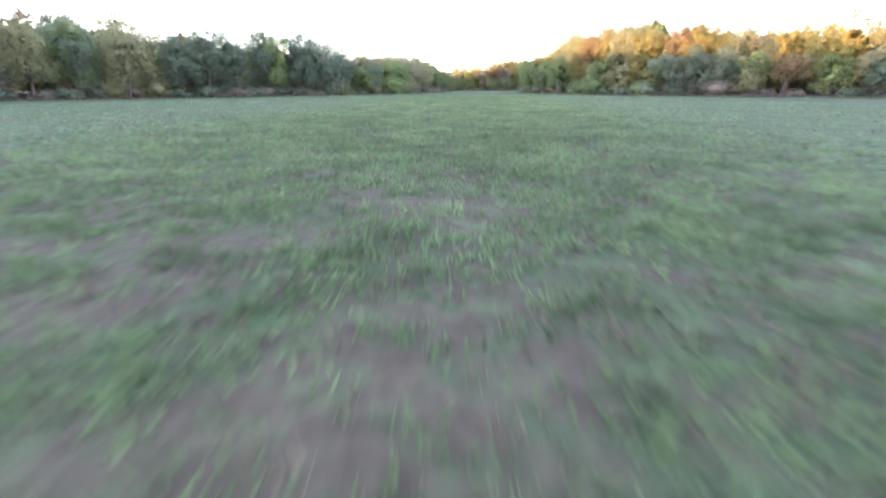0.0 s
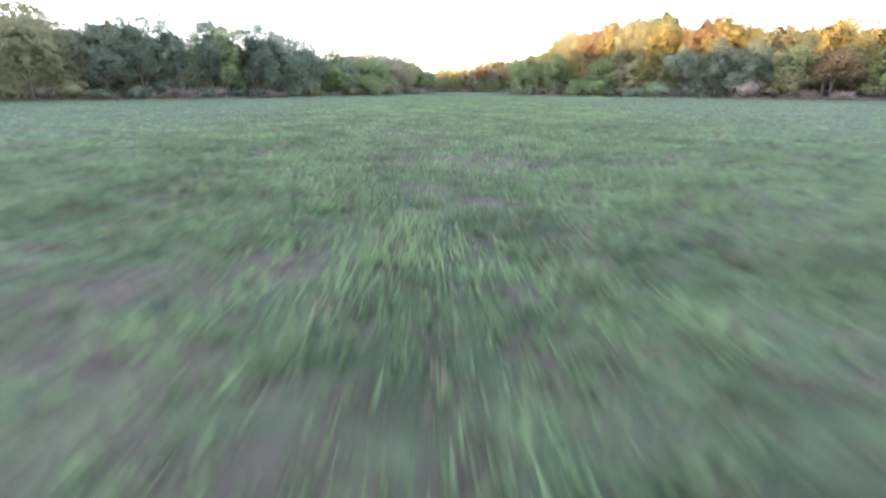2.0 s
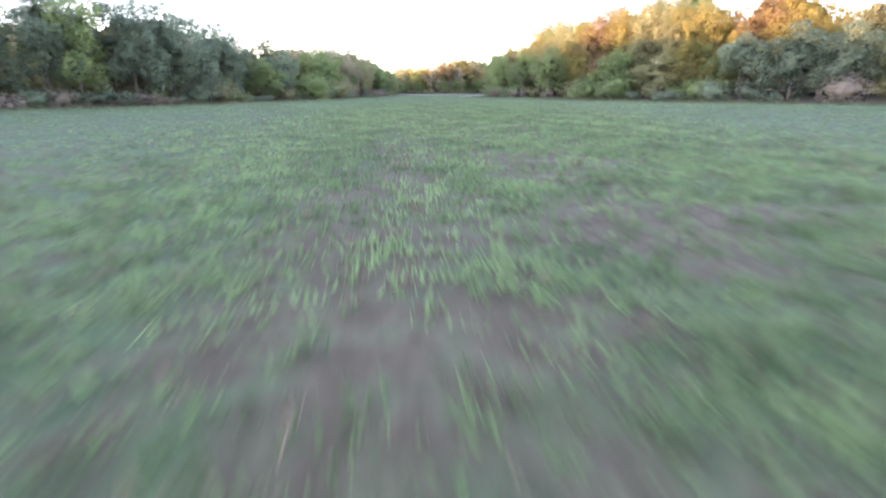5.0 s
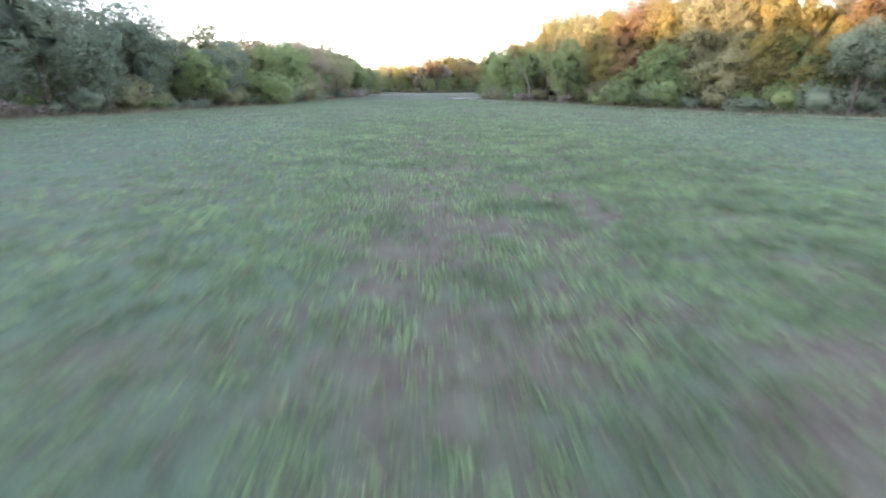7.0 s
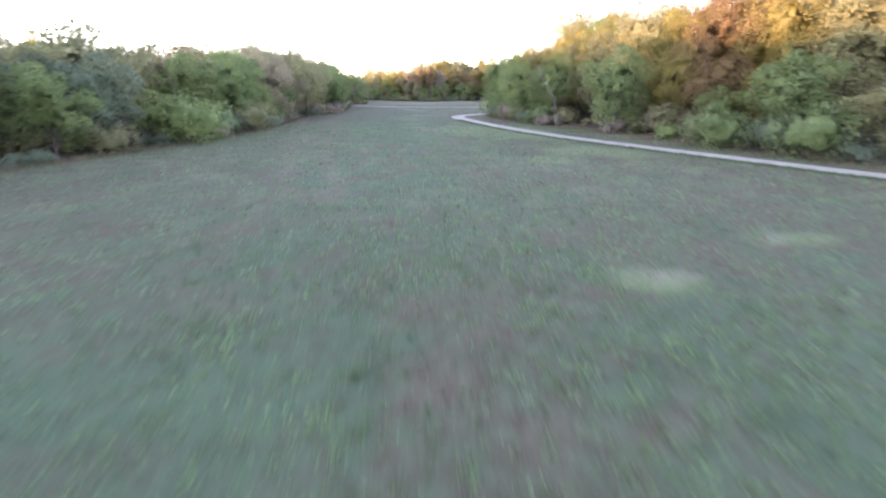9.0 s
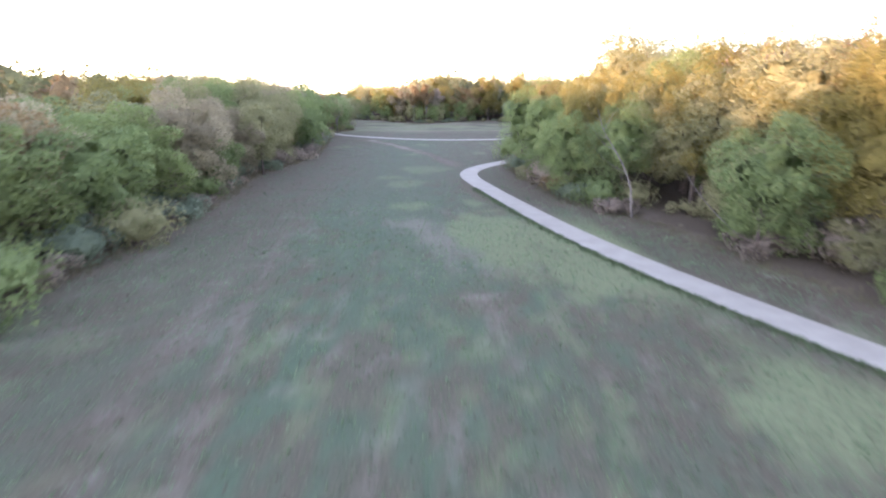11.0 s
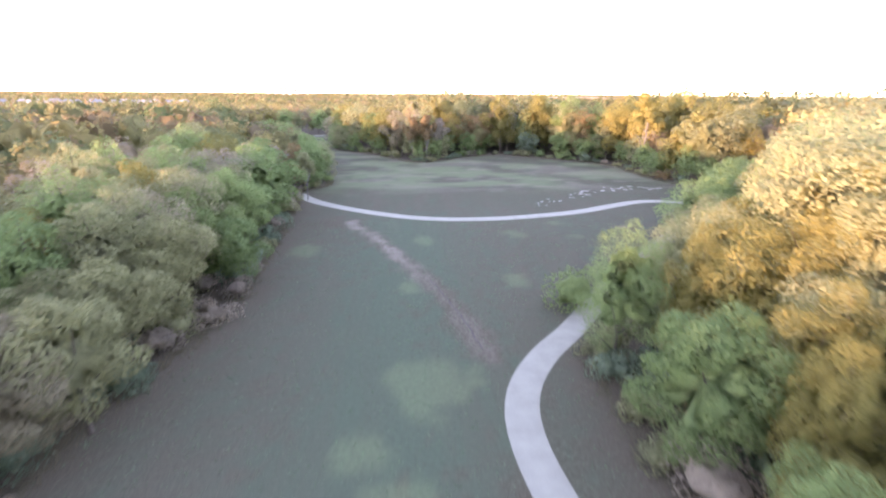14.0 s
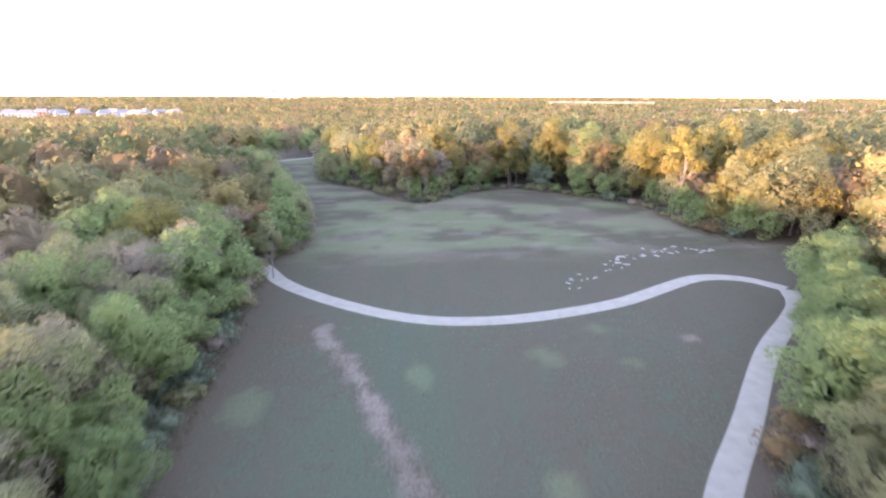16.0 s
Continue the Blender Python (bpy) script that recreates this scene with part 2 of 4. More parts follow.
WASH = (76.5, 281.0, 8.0)  # the dark gap where a stream leaves the far meadow
# faint wheel tracks, and the worn strip along the middle of the field
TRACK_A = [(-10.6, 106), (-11.4, 112), (-12.5, 118.6), (-13.6, 124.7), (-14.6, 134), (-15.2, 145), (-15.6, 158), (-17.0, 176)]
TRACK_B = [(-8.0, 106), (-8.7, 112), (-9.8, 117.7), (-10.8, 123.3), (-12.2, 134), (-13.2, 146), (-14.0, 160), (-15.2, 176)]
WEAR = [(-2.2, 24), (-3.2, 32), (-4.2, 42), (-5.0, 52), (-5.3, 62), (-4.6, 72), (-4.2, 80), (-3.0, 92)]
# pale worn spots
STRAW_STRIP = [(-3.2, 151.0), (-2.2, 147.5), (-0.5, 144.3), (0.9, 142.0), (2.3, 139.6)]
WORN = [(-0.6, 134.8, 1.9, 1.0), (-6.2, 221.6, 1.0, 2.2), (33.8, 224.3, 1.2, 1.2), (67, 259, 3.5, 2.5), (2.0, 96.1, 1.5, 0.9),
        (9.3, 85.9, 1.3, 0.6), (7.5, 99.5, 1.3, 0.5)]


# ---- ground: one sheet to the horizon ----
def lines(*spans):
    out = []
    for a, b, gap in spans:
        out += list(np.arange(a, b, gap))
    return np.array(out + [spans[-1][1]])


gx = lines((-4800, -600, 420), (-600, -120, 40), (-120, -36, 4), (-36, -13, 1.2), (-13, 9, 0.38), (9, 60, 1.2), (60, 120, 4), (120, 600, 40), (600, 4800, 420))
gy = lines((-4800, -400, 440), (-400, -10, 26), (-10, -2, 2), (-2, 96, 0.38), (96, 270, 1.0), (270, 420, 2.5), (420, 1000, 45), (1000, 4800, 380))


def ground_cover(x, y):
    """Green, lush, bare (0 to 1) at places of the ground."""
    d_edge = seg_distance(x, y, FIELD)
    out = ~inside(x, y, FIELD)
    clump = fractal(x, y, 0.95, 3, 3)
    broad = fractal(x, y, 9.0, 3, 5)
    far = step(70, 150, y)
    rim = 0.10 * step(45, 75, y)
    green = 0.92 * step(0.38 - rim, 0.60 + rim, clump * 0.80 + broad * 0.20 + 0.025 + 0.05 * step(8, 15, y) * (1 - step(24, 30, y)) - 0.03 * step(28, 33, y) - 0.06 * (1 - step(4, 9, y)) - 0.02 * far) * (1 - 0.25 * far)
    side = step(1.6, 5.4, np.abs(x + 2.8) + 1.5 * (broad - 0.5)) * (1 - step(88, 100, y))
    green = green * (1 - side) + side * np.clip(0.98 + 0.5 * (broad - 0.5) + 1.5 * (fractal(x / 2.6, y, 1.0, 3, 91) - 0.5), 0.45, 1.3)
    strip = (1 - step(7, 13, np.abs(x + 2.8))) * (1 - step(78, 98, y))
    worn_away = 0.42 - 0.20 * step(8, 12, y) + 0.20 * step(30, 34, y) - 0.30 * step(38, 50, y)
    green = green * (1 - worn_away * strip)
    stripe = fractal(x / 1.6, y / 16.0, 1.0, 3, 71)
    middle = np.exp(-((x + 5.6 - 0.04 * (y - 120)) / 7.6) ** 2)
    later = step(88, 118, y)
    green = green * (1 - later) + later * 0.9 * step(0.42, 0.60, 0.42 * clump + 0.30 * broad + 0.28 * stripe + 0.20 * middle * (1 - step(225, 245, y)) - 0.03)
    tracks = np.minimum(seg_distance(x, y, TRACK_A), seg_distance(x, y, TRACK_B))
    green *= 1 - 0.85 * (1 - step(0.15, 0.8, tracks + (clump - 0.5) * 0.8))
    green *= 1 - 0.55 * (1 - step(0.4, 2.0, seg_distance(x, y, WEAR) + (clump - 0.5) * 2.0))
    pale_beyond = step(250, 268, y) * step(0.40, 0.62, fractal(x, y * 1.7, 11, 3, 9))
    lush = np.zeros_like(x)
    verge = seg_distance(x, y, PATH_NEAR)
    wob = fractal(x, y, 1.6, 3, 21) - 0.5
    for cx, cy, a, b in LUSH:
        lush = np.maximum(lush, (1 - step(0.6, 1.2, np.hypot((x - cx) / a, (y - cy) / b) + wob * 1.2)) * (1 - 0.5 * step(150, 165, y)))
    lush = np.maximum(lush, (1 - step(3.6, 6.2, verge + wob * 2.6)) * step(130, 137, y) * (1 - step(146, 156, y)) * (x < 12))
    bare = np.zeros_like(x)
    for cx, cy, a, b in BARE:
        bare = np.maximum(bare, (1 - step(0.5, 1.2, np.hypot((x - cx) / a, (y - cy) / b) + wob * 1.3)) * 0.8)
    pale = np.zeros_like(x)
    for cx, cy, a, b in WORN:
        pale = np.maximum(pale, 1 - step(0.5, 1.2, np.hypot((x - cx) / a, (y - cy) / b) + wob * 1.3))
    pale *= 0.7
    streak = fractal(x * 1.6, y / 3.0, 1.0, 3, 55) - 0.5
    pale = np.maximum(pale, 0.62 * (1 - step(0.6, 3.6, seg_distance(x, y, STRAW_STRIP) + wob * 2.4 + streak * 3.4))
                      * (1 - 0.9 * lush))
    pale = np.maximum(pale, 0.5 * later * (1 - step(0.0, 0.9, tracks + (clump - 0.5) * 1.6 + streak * 0.8)) * (1 - step(140, 160, y)))
    pale = np.maximum(pale, 0.44 * later * (1 - step(150, 172, y)) * step(0.55, 0.72, fractal(x * 1.2, y / 1.6, 1.3, 3, 59)) * (1 - lush))
    # dry verge on the field's side of the near path
    pale = np.maximum(pale, 0.62 * (1 - step(1.3, 4.6, verge + wob * 2.0)) * step(30, 45, y) * (1 - step(100, 114, y)))
    d_trail = seg_distance(x, y, TRAIL)
    pale = np.maximum(pale, 0.55 * step(246, 262, y) * step(0.48, 0.74, fractal(x / 2.2, y, 3.0, 3, 57)))
    pale = np.maximum(pale, (0.46 + 0.36 * step(196, 216, y)) * (1 - step(0.1, 2.1, d_trail + wob * 2.4 + streak * 1.8)))
    bare = np.maximum(bare, 1 - step(0.4, 2.0, d_trail + wob * 1.4))
    bare = np.maximum(bare, 0.75 * (1 - step(0.5, 3.2, d_edge + wob * 2.5)) * (y > 100))
    bare = np.where(out, 1.0, bare)
    lush = np.maximum(lush, pale_beyond * 0.75)
    beyond = step(244, 262, y) * step(0.36, 0.66, fractal(x, y * 1.4, 14, 3, 113))
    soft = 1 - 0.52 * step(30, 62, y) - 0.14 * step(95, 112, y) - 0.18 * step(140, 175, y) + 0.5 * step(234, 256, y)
    green = green * (1 - later) + later * (0.22 + (0.78 - 0.30 * step(135, 180, y)) * green)
    litter = np.maximum(0.9 * (1 - step(0.8, 6.0, d_edge + wob * 3)) * (y > 95), out)
    litter = np.maximum(litter, 0.75 * later * (1 - 0.85 * middle * (1 - step(222, 245, y))) * step(0.36, 0.66, 0.7 * stripe + 0.3 * broad))
    mottled = later * (1 - step(128, 148, y))
    litter = np.maximum(litter, 0.85 * mottled * step(0.46, 0.60, 0.75 * fractal(x * 1.1, y / 1.7, 1.2, 3, 133) + 0.25 * broad))
    lush = np.maximum(lush, 0.5 * mottled * step(0.58, 0.70, fractal(x, y / 1.5, 1.0, 3, 141)))
    litter = np.maximum(litter, 0.35 * beyond)
    pale = np.maximum(pale, 0.5 * beyond)
    return green * (1 - bare), lush * (1 - bare), soft, pale, litter


X, Y = np.meshgrid(gx, gy)
green, lush, soft, pale, litter = ground_cover(X, Y)
near_field = (np.abs(X + 2) < 12) & (Y < 100)
Z = (fractal(X, Y, 2.2, 3, 31) - 0.5) * 0.10 * near_field * step(0, 6, 12 - np.abs(X + 2)) * step(0, 8, 100 - Y)
ni, nj = len(gy), len(gx)
idx = np.arange(ni * nj).reshape(ni, nj)
quads = np.stack([idx[:-1, :-1], idx[:-1, 1:], idx[1:, 1:], idx[1:, :-1]], -1).reshape(-1, 4)
ground_mesh = mesh_of("ground", np.stack([X, Y, Z], -1).reshape(-1, 3), quads, True)
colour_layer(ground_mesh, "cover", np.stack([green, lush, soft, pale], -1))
colour_layer(ground_mesh, "litter", np.stack([litter] * 4, -1))

GROUND, n, l, p = material("meadow")
att = n.new("ShaderNodeAttribute")
att.attribute_name = "cover"
split = n.new("ShaderNodeSeparateColor")
l.new(att.outputs["Color"], split.inputs[0])
at = n.new("ShaderNodeTexCoord")
fine, mid, tufty = (n.new("ShaderNodeTexNoise") for _ in range(3))
for tex, sc, det in ((fine, 9.0, 6), (mid, 3.0, 6), (tufty, 1.25, 4)):
    tex.inputs["Scale"].default_value, tex.inputs["Detail"].default_value = sc, det
    l.new(at.outputs["Object"], tex.inputs[0])
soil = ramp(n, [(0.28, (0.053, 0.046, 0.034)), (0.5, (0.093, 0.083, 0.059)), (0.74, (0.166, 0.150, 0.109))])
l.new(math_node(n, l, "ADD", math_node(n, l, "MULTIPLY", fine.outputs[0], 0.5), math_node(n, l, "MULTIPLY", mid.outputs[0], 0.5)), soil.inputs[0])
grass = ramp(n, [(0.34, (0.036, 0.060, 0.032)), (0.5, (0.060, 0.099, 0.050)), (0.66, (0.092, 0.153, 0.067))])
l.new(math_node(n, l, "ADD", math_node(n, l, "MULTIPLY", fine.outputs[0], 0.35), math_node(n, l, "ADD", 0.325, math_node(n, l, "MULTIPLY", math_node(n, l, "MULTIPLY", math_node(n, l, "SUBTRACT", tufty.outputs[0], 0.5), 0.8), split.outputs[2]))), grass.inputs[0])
fac = math_node(n, l, "ADD", split.outputs[0], math_node(n, l, "MULTIPLY", math_node(n, l, "MULTIPLY", math_node(n, l, "SUBTRACT", mid.outputs[0], 0.5), 3.6), split.outputs[2]), clamp=True)
# where soft is low the grass evens out to one flat green
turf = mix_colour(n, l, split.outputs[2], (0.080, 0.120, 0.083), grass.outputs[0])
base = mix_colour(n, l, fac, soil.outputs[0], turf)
fallen = n.new("ShaderNodeAttribute")
fallen.attribute_name = "litter"
brown = ramp(n, [(0.3, (0.056, 0.046, 0.034)), (0.5, (0.102, 0.085, 0.063)), (0.72, (0.164, 0.138, 0.104))])
l.new(fine.outputs[0], brown.inputs[0])
base = mix_colour(n, l, math_node(n, l, "MULTIPLY", fallen.outputs["Fac"], 0.8), base, brown.outputs[0])
# lush patches and worn pale ground keep a ragged rim
rag = math_node(n, l, "MULTIPLY", math_node(n, l, "SUBTRACT", mid.outputs[0], 0.5), 1.6)
lushness = math_node(n, l, "MULTIPLY", math_node(n, l, "ADD", split.outputs[1], math_node(n, l, "MULTIPLY", rag, split.outputs[1])), 0.72, clamp=True)
base = mix_colour(n, l, lushness, base, (0.165, 0.206, 0.108))
worn = math_node(n, l, "MULTIPLY", math_node(n, l, "ADD", att.outputs["Alpha"], rag), att.outputs["Alpha"], clamp=True)
base = mix_colour(n, l, worn, base, (0.258, 0.226, 0.192))
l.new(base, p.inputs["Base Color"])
p.inputs["Roughness"].default_value, p.inputs["Specular IOR Level"].default_value = 0.95, 0.15
relief = n.new("ShaderNodeBump")
relief.inputs["Strength"].default_value, relief.inputs["Distance"].default_value = 0.45, 0.04
l.new(fine.outputs[0], relief.inputs["Height"]), l.new(relief.outputs[0], p.inputs["Normal"])
tagged(part("ground", ground_mesh, GROUND), "patchy mown grass field with bare purplish soil", "ground", kind="structure")


# ---- concrete paths ----
def ribbon(name, line, width, label):
    """A slab along a line, its top 3 cm proud of the ground."""
    c = smooth_line(line, 1.5)
    way = np.gradient(c, axis=0)
    way /= np.linalg.norm(way, axis=1)[:, None]
    side = np.stack([way[:, 1], -way[:, 0]], 1)
    rows = []
    for off, z in ((-0.5, -0.2), (-0.5, 0.012), (-0.485, 0.022), (0, 0.034), (0.485, 0.022), (0.5, 0.012), (0.5, -0.2)):
        q = c + side * off * width
        rows.append(np.c_[q, np.full(len(q), z)])
    v = np.stack(rows, 1)
    k = v.shape[1]
    idx = np.arange(len(c) * k).reshape(len(c), k)
    f = np.stack([idx[:-1, :-1], idx[:-1, 1:], idx[1:, 1:], idx[1:, :-1]], -1).reshape(-1, 4)[:, ::-1]
    tagged(part(name, mesh_of(name, v.reshape(-1, 3), f), CONCRETE), label, "path", kind="structure")


ribbon("path_near", PATH_NEAR, 2.4, "pale concrete footpath curving along the woodland edge")
ribbon("path_far", PATH_FAR, 2.5, "pale concrete footpath sweeping across the meadow")
ribbon("path_distant", PATH_DISTANT, 2.5, "pale concrete footpath passing behind far trees")


def rut(name, line, width, label):
    c = smooth_line(line, 0.35)
    c[:, 0] += (fractal(c[:, 0] * 0, c[:, 1], 0.9, 3, 61) - 0.5) * 0.35
    half = width * (0.35 + 0.9 * fractal(c[:, 1] * 0, c[:, 1], 0.7, 2, 63))
    v = np.concatenate([np.c_[c[:, 0] - half, c[:, 1], np.full(len(c), 0.012)], np.c_[c[:, 0], c[:, 1], np.full(len(c), 0.004)], np.c_[c[:, 0] + half, c[:, 1], np.full(len(c), 0.012)]])
    k = len(c)
    a = np.arange(k - 1)
    f = np.concatenate([np.stack([a + o * k, a + (o + 1) * k, a + (o + 1) * k + 1, a + o * k + 1], 1) for o in (0, 1)])
    tagged(part(name, mesh_of(name, v, f), DARK_SOIL), label, "rut", kind="structure")


DARK_SOIL = rough_material("dark_soil", (0.045, 0.037, 0.033), (0.110, 0.092, 0.082), 2.5, bump=0.6)
rut("trail_rut", [(0.9, 203), (1.9, 199), (2.9, 194.8), (3.6, 190.6), (4.1, 187)], 0.09, "narrow dark washed out rut along the dirt trail")

# ---- trees ----
def lobes_of(r, count, height, radius, bottom, full=1.0):
    """Centres and radii of the leaf masses of a crown: boughs over a lopsided dome, each with smaller masses round it."""
    cz, hz = (height + bottom) / 2, (height - bottom) / 2
    bulge = [(r.uniform(0, 2 * math.pi), r.uniform(0.06, 0.20), k) for k in (1, 2, 3)]
    boughs = max(5, count // 5)
    out = []
    for i in range(boughs):
        u = min(1.0, -0.85 + 1.85 * (i + r.uniform(0.1, 0.9)) / boughs)
        a = i * 2.39996 + r.uniform(-0.5, 0.5)
        wide = radius * (0.94 + sum(w * math.cos(k * a + p + 1.7 * k * u) for p, w, k in bulge))
        size = radius * r.uniform(0.36, 0.50) * full
        s = math.sqrt(max(0.0, 1 - abs(u) ** 2.4)) * r.uniform(0.78, 1.0)
        c = np.array([math.cos(a) * s * (wide - size * 0.7), math.sin(a) * s * (wide - size * 0.7), cz + u * (hz - size * 0.75) * r.uniform(0.88, 1.05)])
        out.append((*c, size * 0.82))
        way = np.array([math.cos(a) * s, math.sin(a) * s, 0.75 * u + 0.35])
        way /= np.linalg.norm(way) + 1e-6
        for k in range(4):
            d = r.normal(size=3) * 0.75 + way
            d /= np.linalg.norm(d)
            small = size * r.uniform(0.34, 0.56)
            q = c + d * (size * r.uniform(0.55, 0.86))
            out.append((q[0], q[1], max(q[2], small * 0.5), small))
    return np.array(out)


GLOBES = {}
for k in (1, 2, 3, 4):
    bm = bmesh.new()
    bmesh.ops.create_icosphere(bm, subdivisions=k, radius=1)
    bm.verts.ensure_lookup_table()
    GLOBES[k] = (np.array([tuple(q.co) for q in bm.verts]), np.array([[q.index for q in face.verts] for face in bm.faces]))
    bm.free()


def heart_of(r, lobes, fine, shrink):
    """The dense inside of a crown: loose facets over the skins of its masses."""
    way, faces = GLOBES[fine]
    mid = (lobes * lobes[:, 3:]).sum(0)[:3] / lobes[:, 3].sum()
    q = lobes[:, :3] - mid
    b = way @ q.T
    root = b * b - ((q * q).sum(1) - lobes[:, 3] ** 2)[None]
    t = np.where(root > 0, b + np.sqrt(np.maximum(root, 0)), 0)
    best = t.argmax(1)
    far = np.maximum(t.max(1), 0.55 * np.median(t.max(1))) * shrink * r.uniform(0.93, 1.05, len(way))
    v = mid + way * far[:, None]
    v[:, 2] = np.maximum(v[:, 2], 0.02 * lobes[:, 2].max())
    nrm = 0.7 * (v - lobes[best, :3]) / lobes[best, 3:] + 0.5 * way
    nrm /= np.linalg.norm(nrm, axis=1)[:, None]
    tilt = np.repeat(r.normal(0, 0.16, (len(faces), 1, 3)), 3, axis=1)
    nrm = nrm[faces] + tilt
    nrm /= np.linalg.norm(nrm, axis=2)[..., None]
    return (v[faces] + 0.10 * lobes[:, 3].mean() * tilt).reshape(-1, 3), nrm.reshape(-1, 3)


def leaf_cloud(r, lobes, count, size, ruffle=0.6, dome=0.38, deep=0.42, loose=0.38, heart=0.56, fine=3):
    """Small folded leaf sprays on the skins of the lobes, with loose ones beyond; each an island of its own."""
    many = count * 4
    pick = r.choice(len(lobes), many, p=lobes[:, 3] ** 2 / (lobes[:, 3] ** 2).sum())
    d = r.normal(size=(many, 3))
    d[:, 2] += 0.25
    d /= np.linalg.norm(d, axis=1)[:, None]
    stretch = r.uniform(0.76, 1.28, (len(lobes), 3)) * np.array([1, 1, 0.88])
    reach = 1.05 - deep * r.random(many) ** 1.3 + np.where(r.random(many) < 0.16, loose * r.random(many) ** 1.5, 0)
    c = lobes[pick, :3] + d * stretch[pick] * (lobes[pick, 3] * reach)[:, None]
    # leaves grow on the outside of the crown: few where one mass runs into another
    deepest = np.full(many, 9.0)
    for k, lobe in enumerate(lobes):
        q = np.linalg.norm((c - lobe[:3]) / (stretch[k] * lobe[3]), axis=1)
        deepest = np.where(pick == k, deepest, np.minimum(deepest, q))
    keep = np.argsort((deepest < 0.84) & (r.random(many) > 0.05), kind="stable")[:count]
    c, d = c[keep], d[keep]
    c[:, 2] = np.maximum(c[:, 2], 0.1 * size)
    nrm = d + r.normal(size=(count, 3)) * ruffle + np.array([0, 0, 0.25])
    nrm /= np.linalg.norm(nrm, axis=1)[:, None]
    t = np.cross(nrm, r.normal(size=(count, 3)))
    t = t / np.linalg.norm(t, axis=1)[:, None] + 0.55 * d + np.array([0, 0, 0.15])
    t /= np.linalg.norm(t, axis=1)[:, None]
    b = np.cross(nrm, t)
    b /= np.linalg.norm(b, axis=1)[:, None]
    s = (size * r.uniform(0.6, 1.35, count))[:, None]
    v = np.stack([c - t * s * 0.7 + b * s * 0.66, c - t * s * 0.8 - b * s * 0.62, c + t * s * r.uniform(1.0, 1.7, (count, 1))], 1)
    # leaf sprays curl: they take light as the rounded mass that they grow on
    mid = (lobes * lobes[:, 3:]).sum(0)[:3] / lobes[:, 3].sum()
    whole = c - mid
    whole /= np.linalg.norm(whole, axis=1)[:, None]
    soft = (0.72 - 0.6 * dome) * d + dome * whole + 0.8 * ruffle * nrm
    soft /= np.linalg.norm(soft, axis=1)[:, None]
    v, soft = v.reshape(-1, 3), np.repeat(soft, 3, axis=0)
    if heart:
        hv, hn = heart_of(r, lobes, fine, heart)
        v, soft = np.concatenate([v, hv]), np.concatenate([soft, hn])
    return v, np.arange(len(v)).reshape(-1, 3), soft


def trunk_of(r, height, lobes, girth, reach=9, lean=0.05):
    """Trunk with limbs that reach out to the leaf masses."""
    dx, dy = r.normal(0, lean, 2) * height
    axis = [Vector((dx * u * u, dy * u * u, -0.3 + u * (height * 0.8))) for u in np.linspace(0, 1, 7)]
    tubes = [tube(axis, [girth * (1.25 if i == 0 else 1 - 0.14 * i) for i in range(7)], 8)]
    order = r.permutation(len(lobes))[:reach]
    for k in order:
        end = Vector(lobes[k, :3])
        root = axis[2 + int(r.integers(0, 3))]
        if end.z < root.z + 0.3:
            root = axis[1]
        mid = (root + end) / 2 + Vector((r.normal(0, 0.2), r.normal(0, 0.2), 0.3))
        tubes.append(tube([root, mid, end], [girth * 0.42, girth * 0.27, girth * 0.08], 5))
    return joined(tubes)


SHAPES = []
shape_rng = np.random.default_rng(11)
for height, radius, bottom, count, leaves in ((8.5, 3.7, 0.2, 52, 8500), (9.5, 3.4, 0.3, 52, 8500), (11.0, 4.5, 0.5, 64, 11000), (12.0, 4.9, 0.8, 70, 12000),
                                              (12.5, 4.0, 1.2, 64, 11000), (15.5, 5.0, 2.0, 84, 12500), (17.0, 5.6, 2.5, 92, 13500),
                                              (7.6, 3.2, 2.4, 40, 6500), (9.4, 3.9, 3.0, 50, 8500), (14.2, 4.9, 4.6, 66, 11000)):
    lb = lobes_of(shape_rng, count, height, radius, bottom)
    SHAPES.append((height, lb, mesh_of("crown", *leaf_cloud(shape_rng, lb, leaves // 3, 0.16, fine=3, heart=0.52)),
                   mesh_of("trunk", *trunk_of(shape_rng, height, lb, 0.016 * height), True),
                   mesh_of("crown", *leaf_cloud(shape_rng, lb, leaves, 0.104, ruffle=0.42 if height > 15 else 0.6, heart=0.54, fine=4 if height > 14 else 3)), radius))
FULL = {}


def shape_for(r, target, airy=0.0):
    """One of the shapes built near to that height; the last three stand on bare trunks."""
    if r.random() < airy:
        return 7 + int(np.argmin([abs(q[0] - target) for q in SHAPES[7:]]))
    near = [k for k, q in enumerate(SHAPES[:7]) if abs(q[0] / target - 1) < 0.22]
    return int(r.choice(near)) if near else int(np.argmin([abs(q[0] - target) for q in SHAPES[:7]]))


LABELS = {
    "green": "green leafy broadleaf tree at the woodland edge", "olive": "dull olive broadleaf tree with dense low crown",
    "gold": "golden yellow autumn tree with low sun put into its leaf colour", "rust": "orange brown autumn tree with thick crown",
    "dusk": "grey brown half bare autumn tree", "teal": "dark blue green broadleaf tree with rounded boughs, haze and shade in its colour",
    "lime": "pale yellow green young tree at woodland edge",
    "tan": "pale brown autumn tree with full rounded crown, low sun in its colour"}
PROTO = {}


def copied(ob, m, scale):
    """A copy of a thing at a size of its own."""
    twin = copy_thing(ob, m)
    twin.scale = scale if isinstance(scale, tuple) else (scale, scale, scale)
    return twin


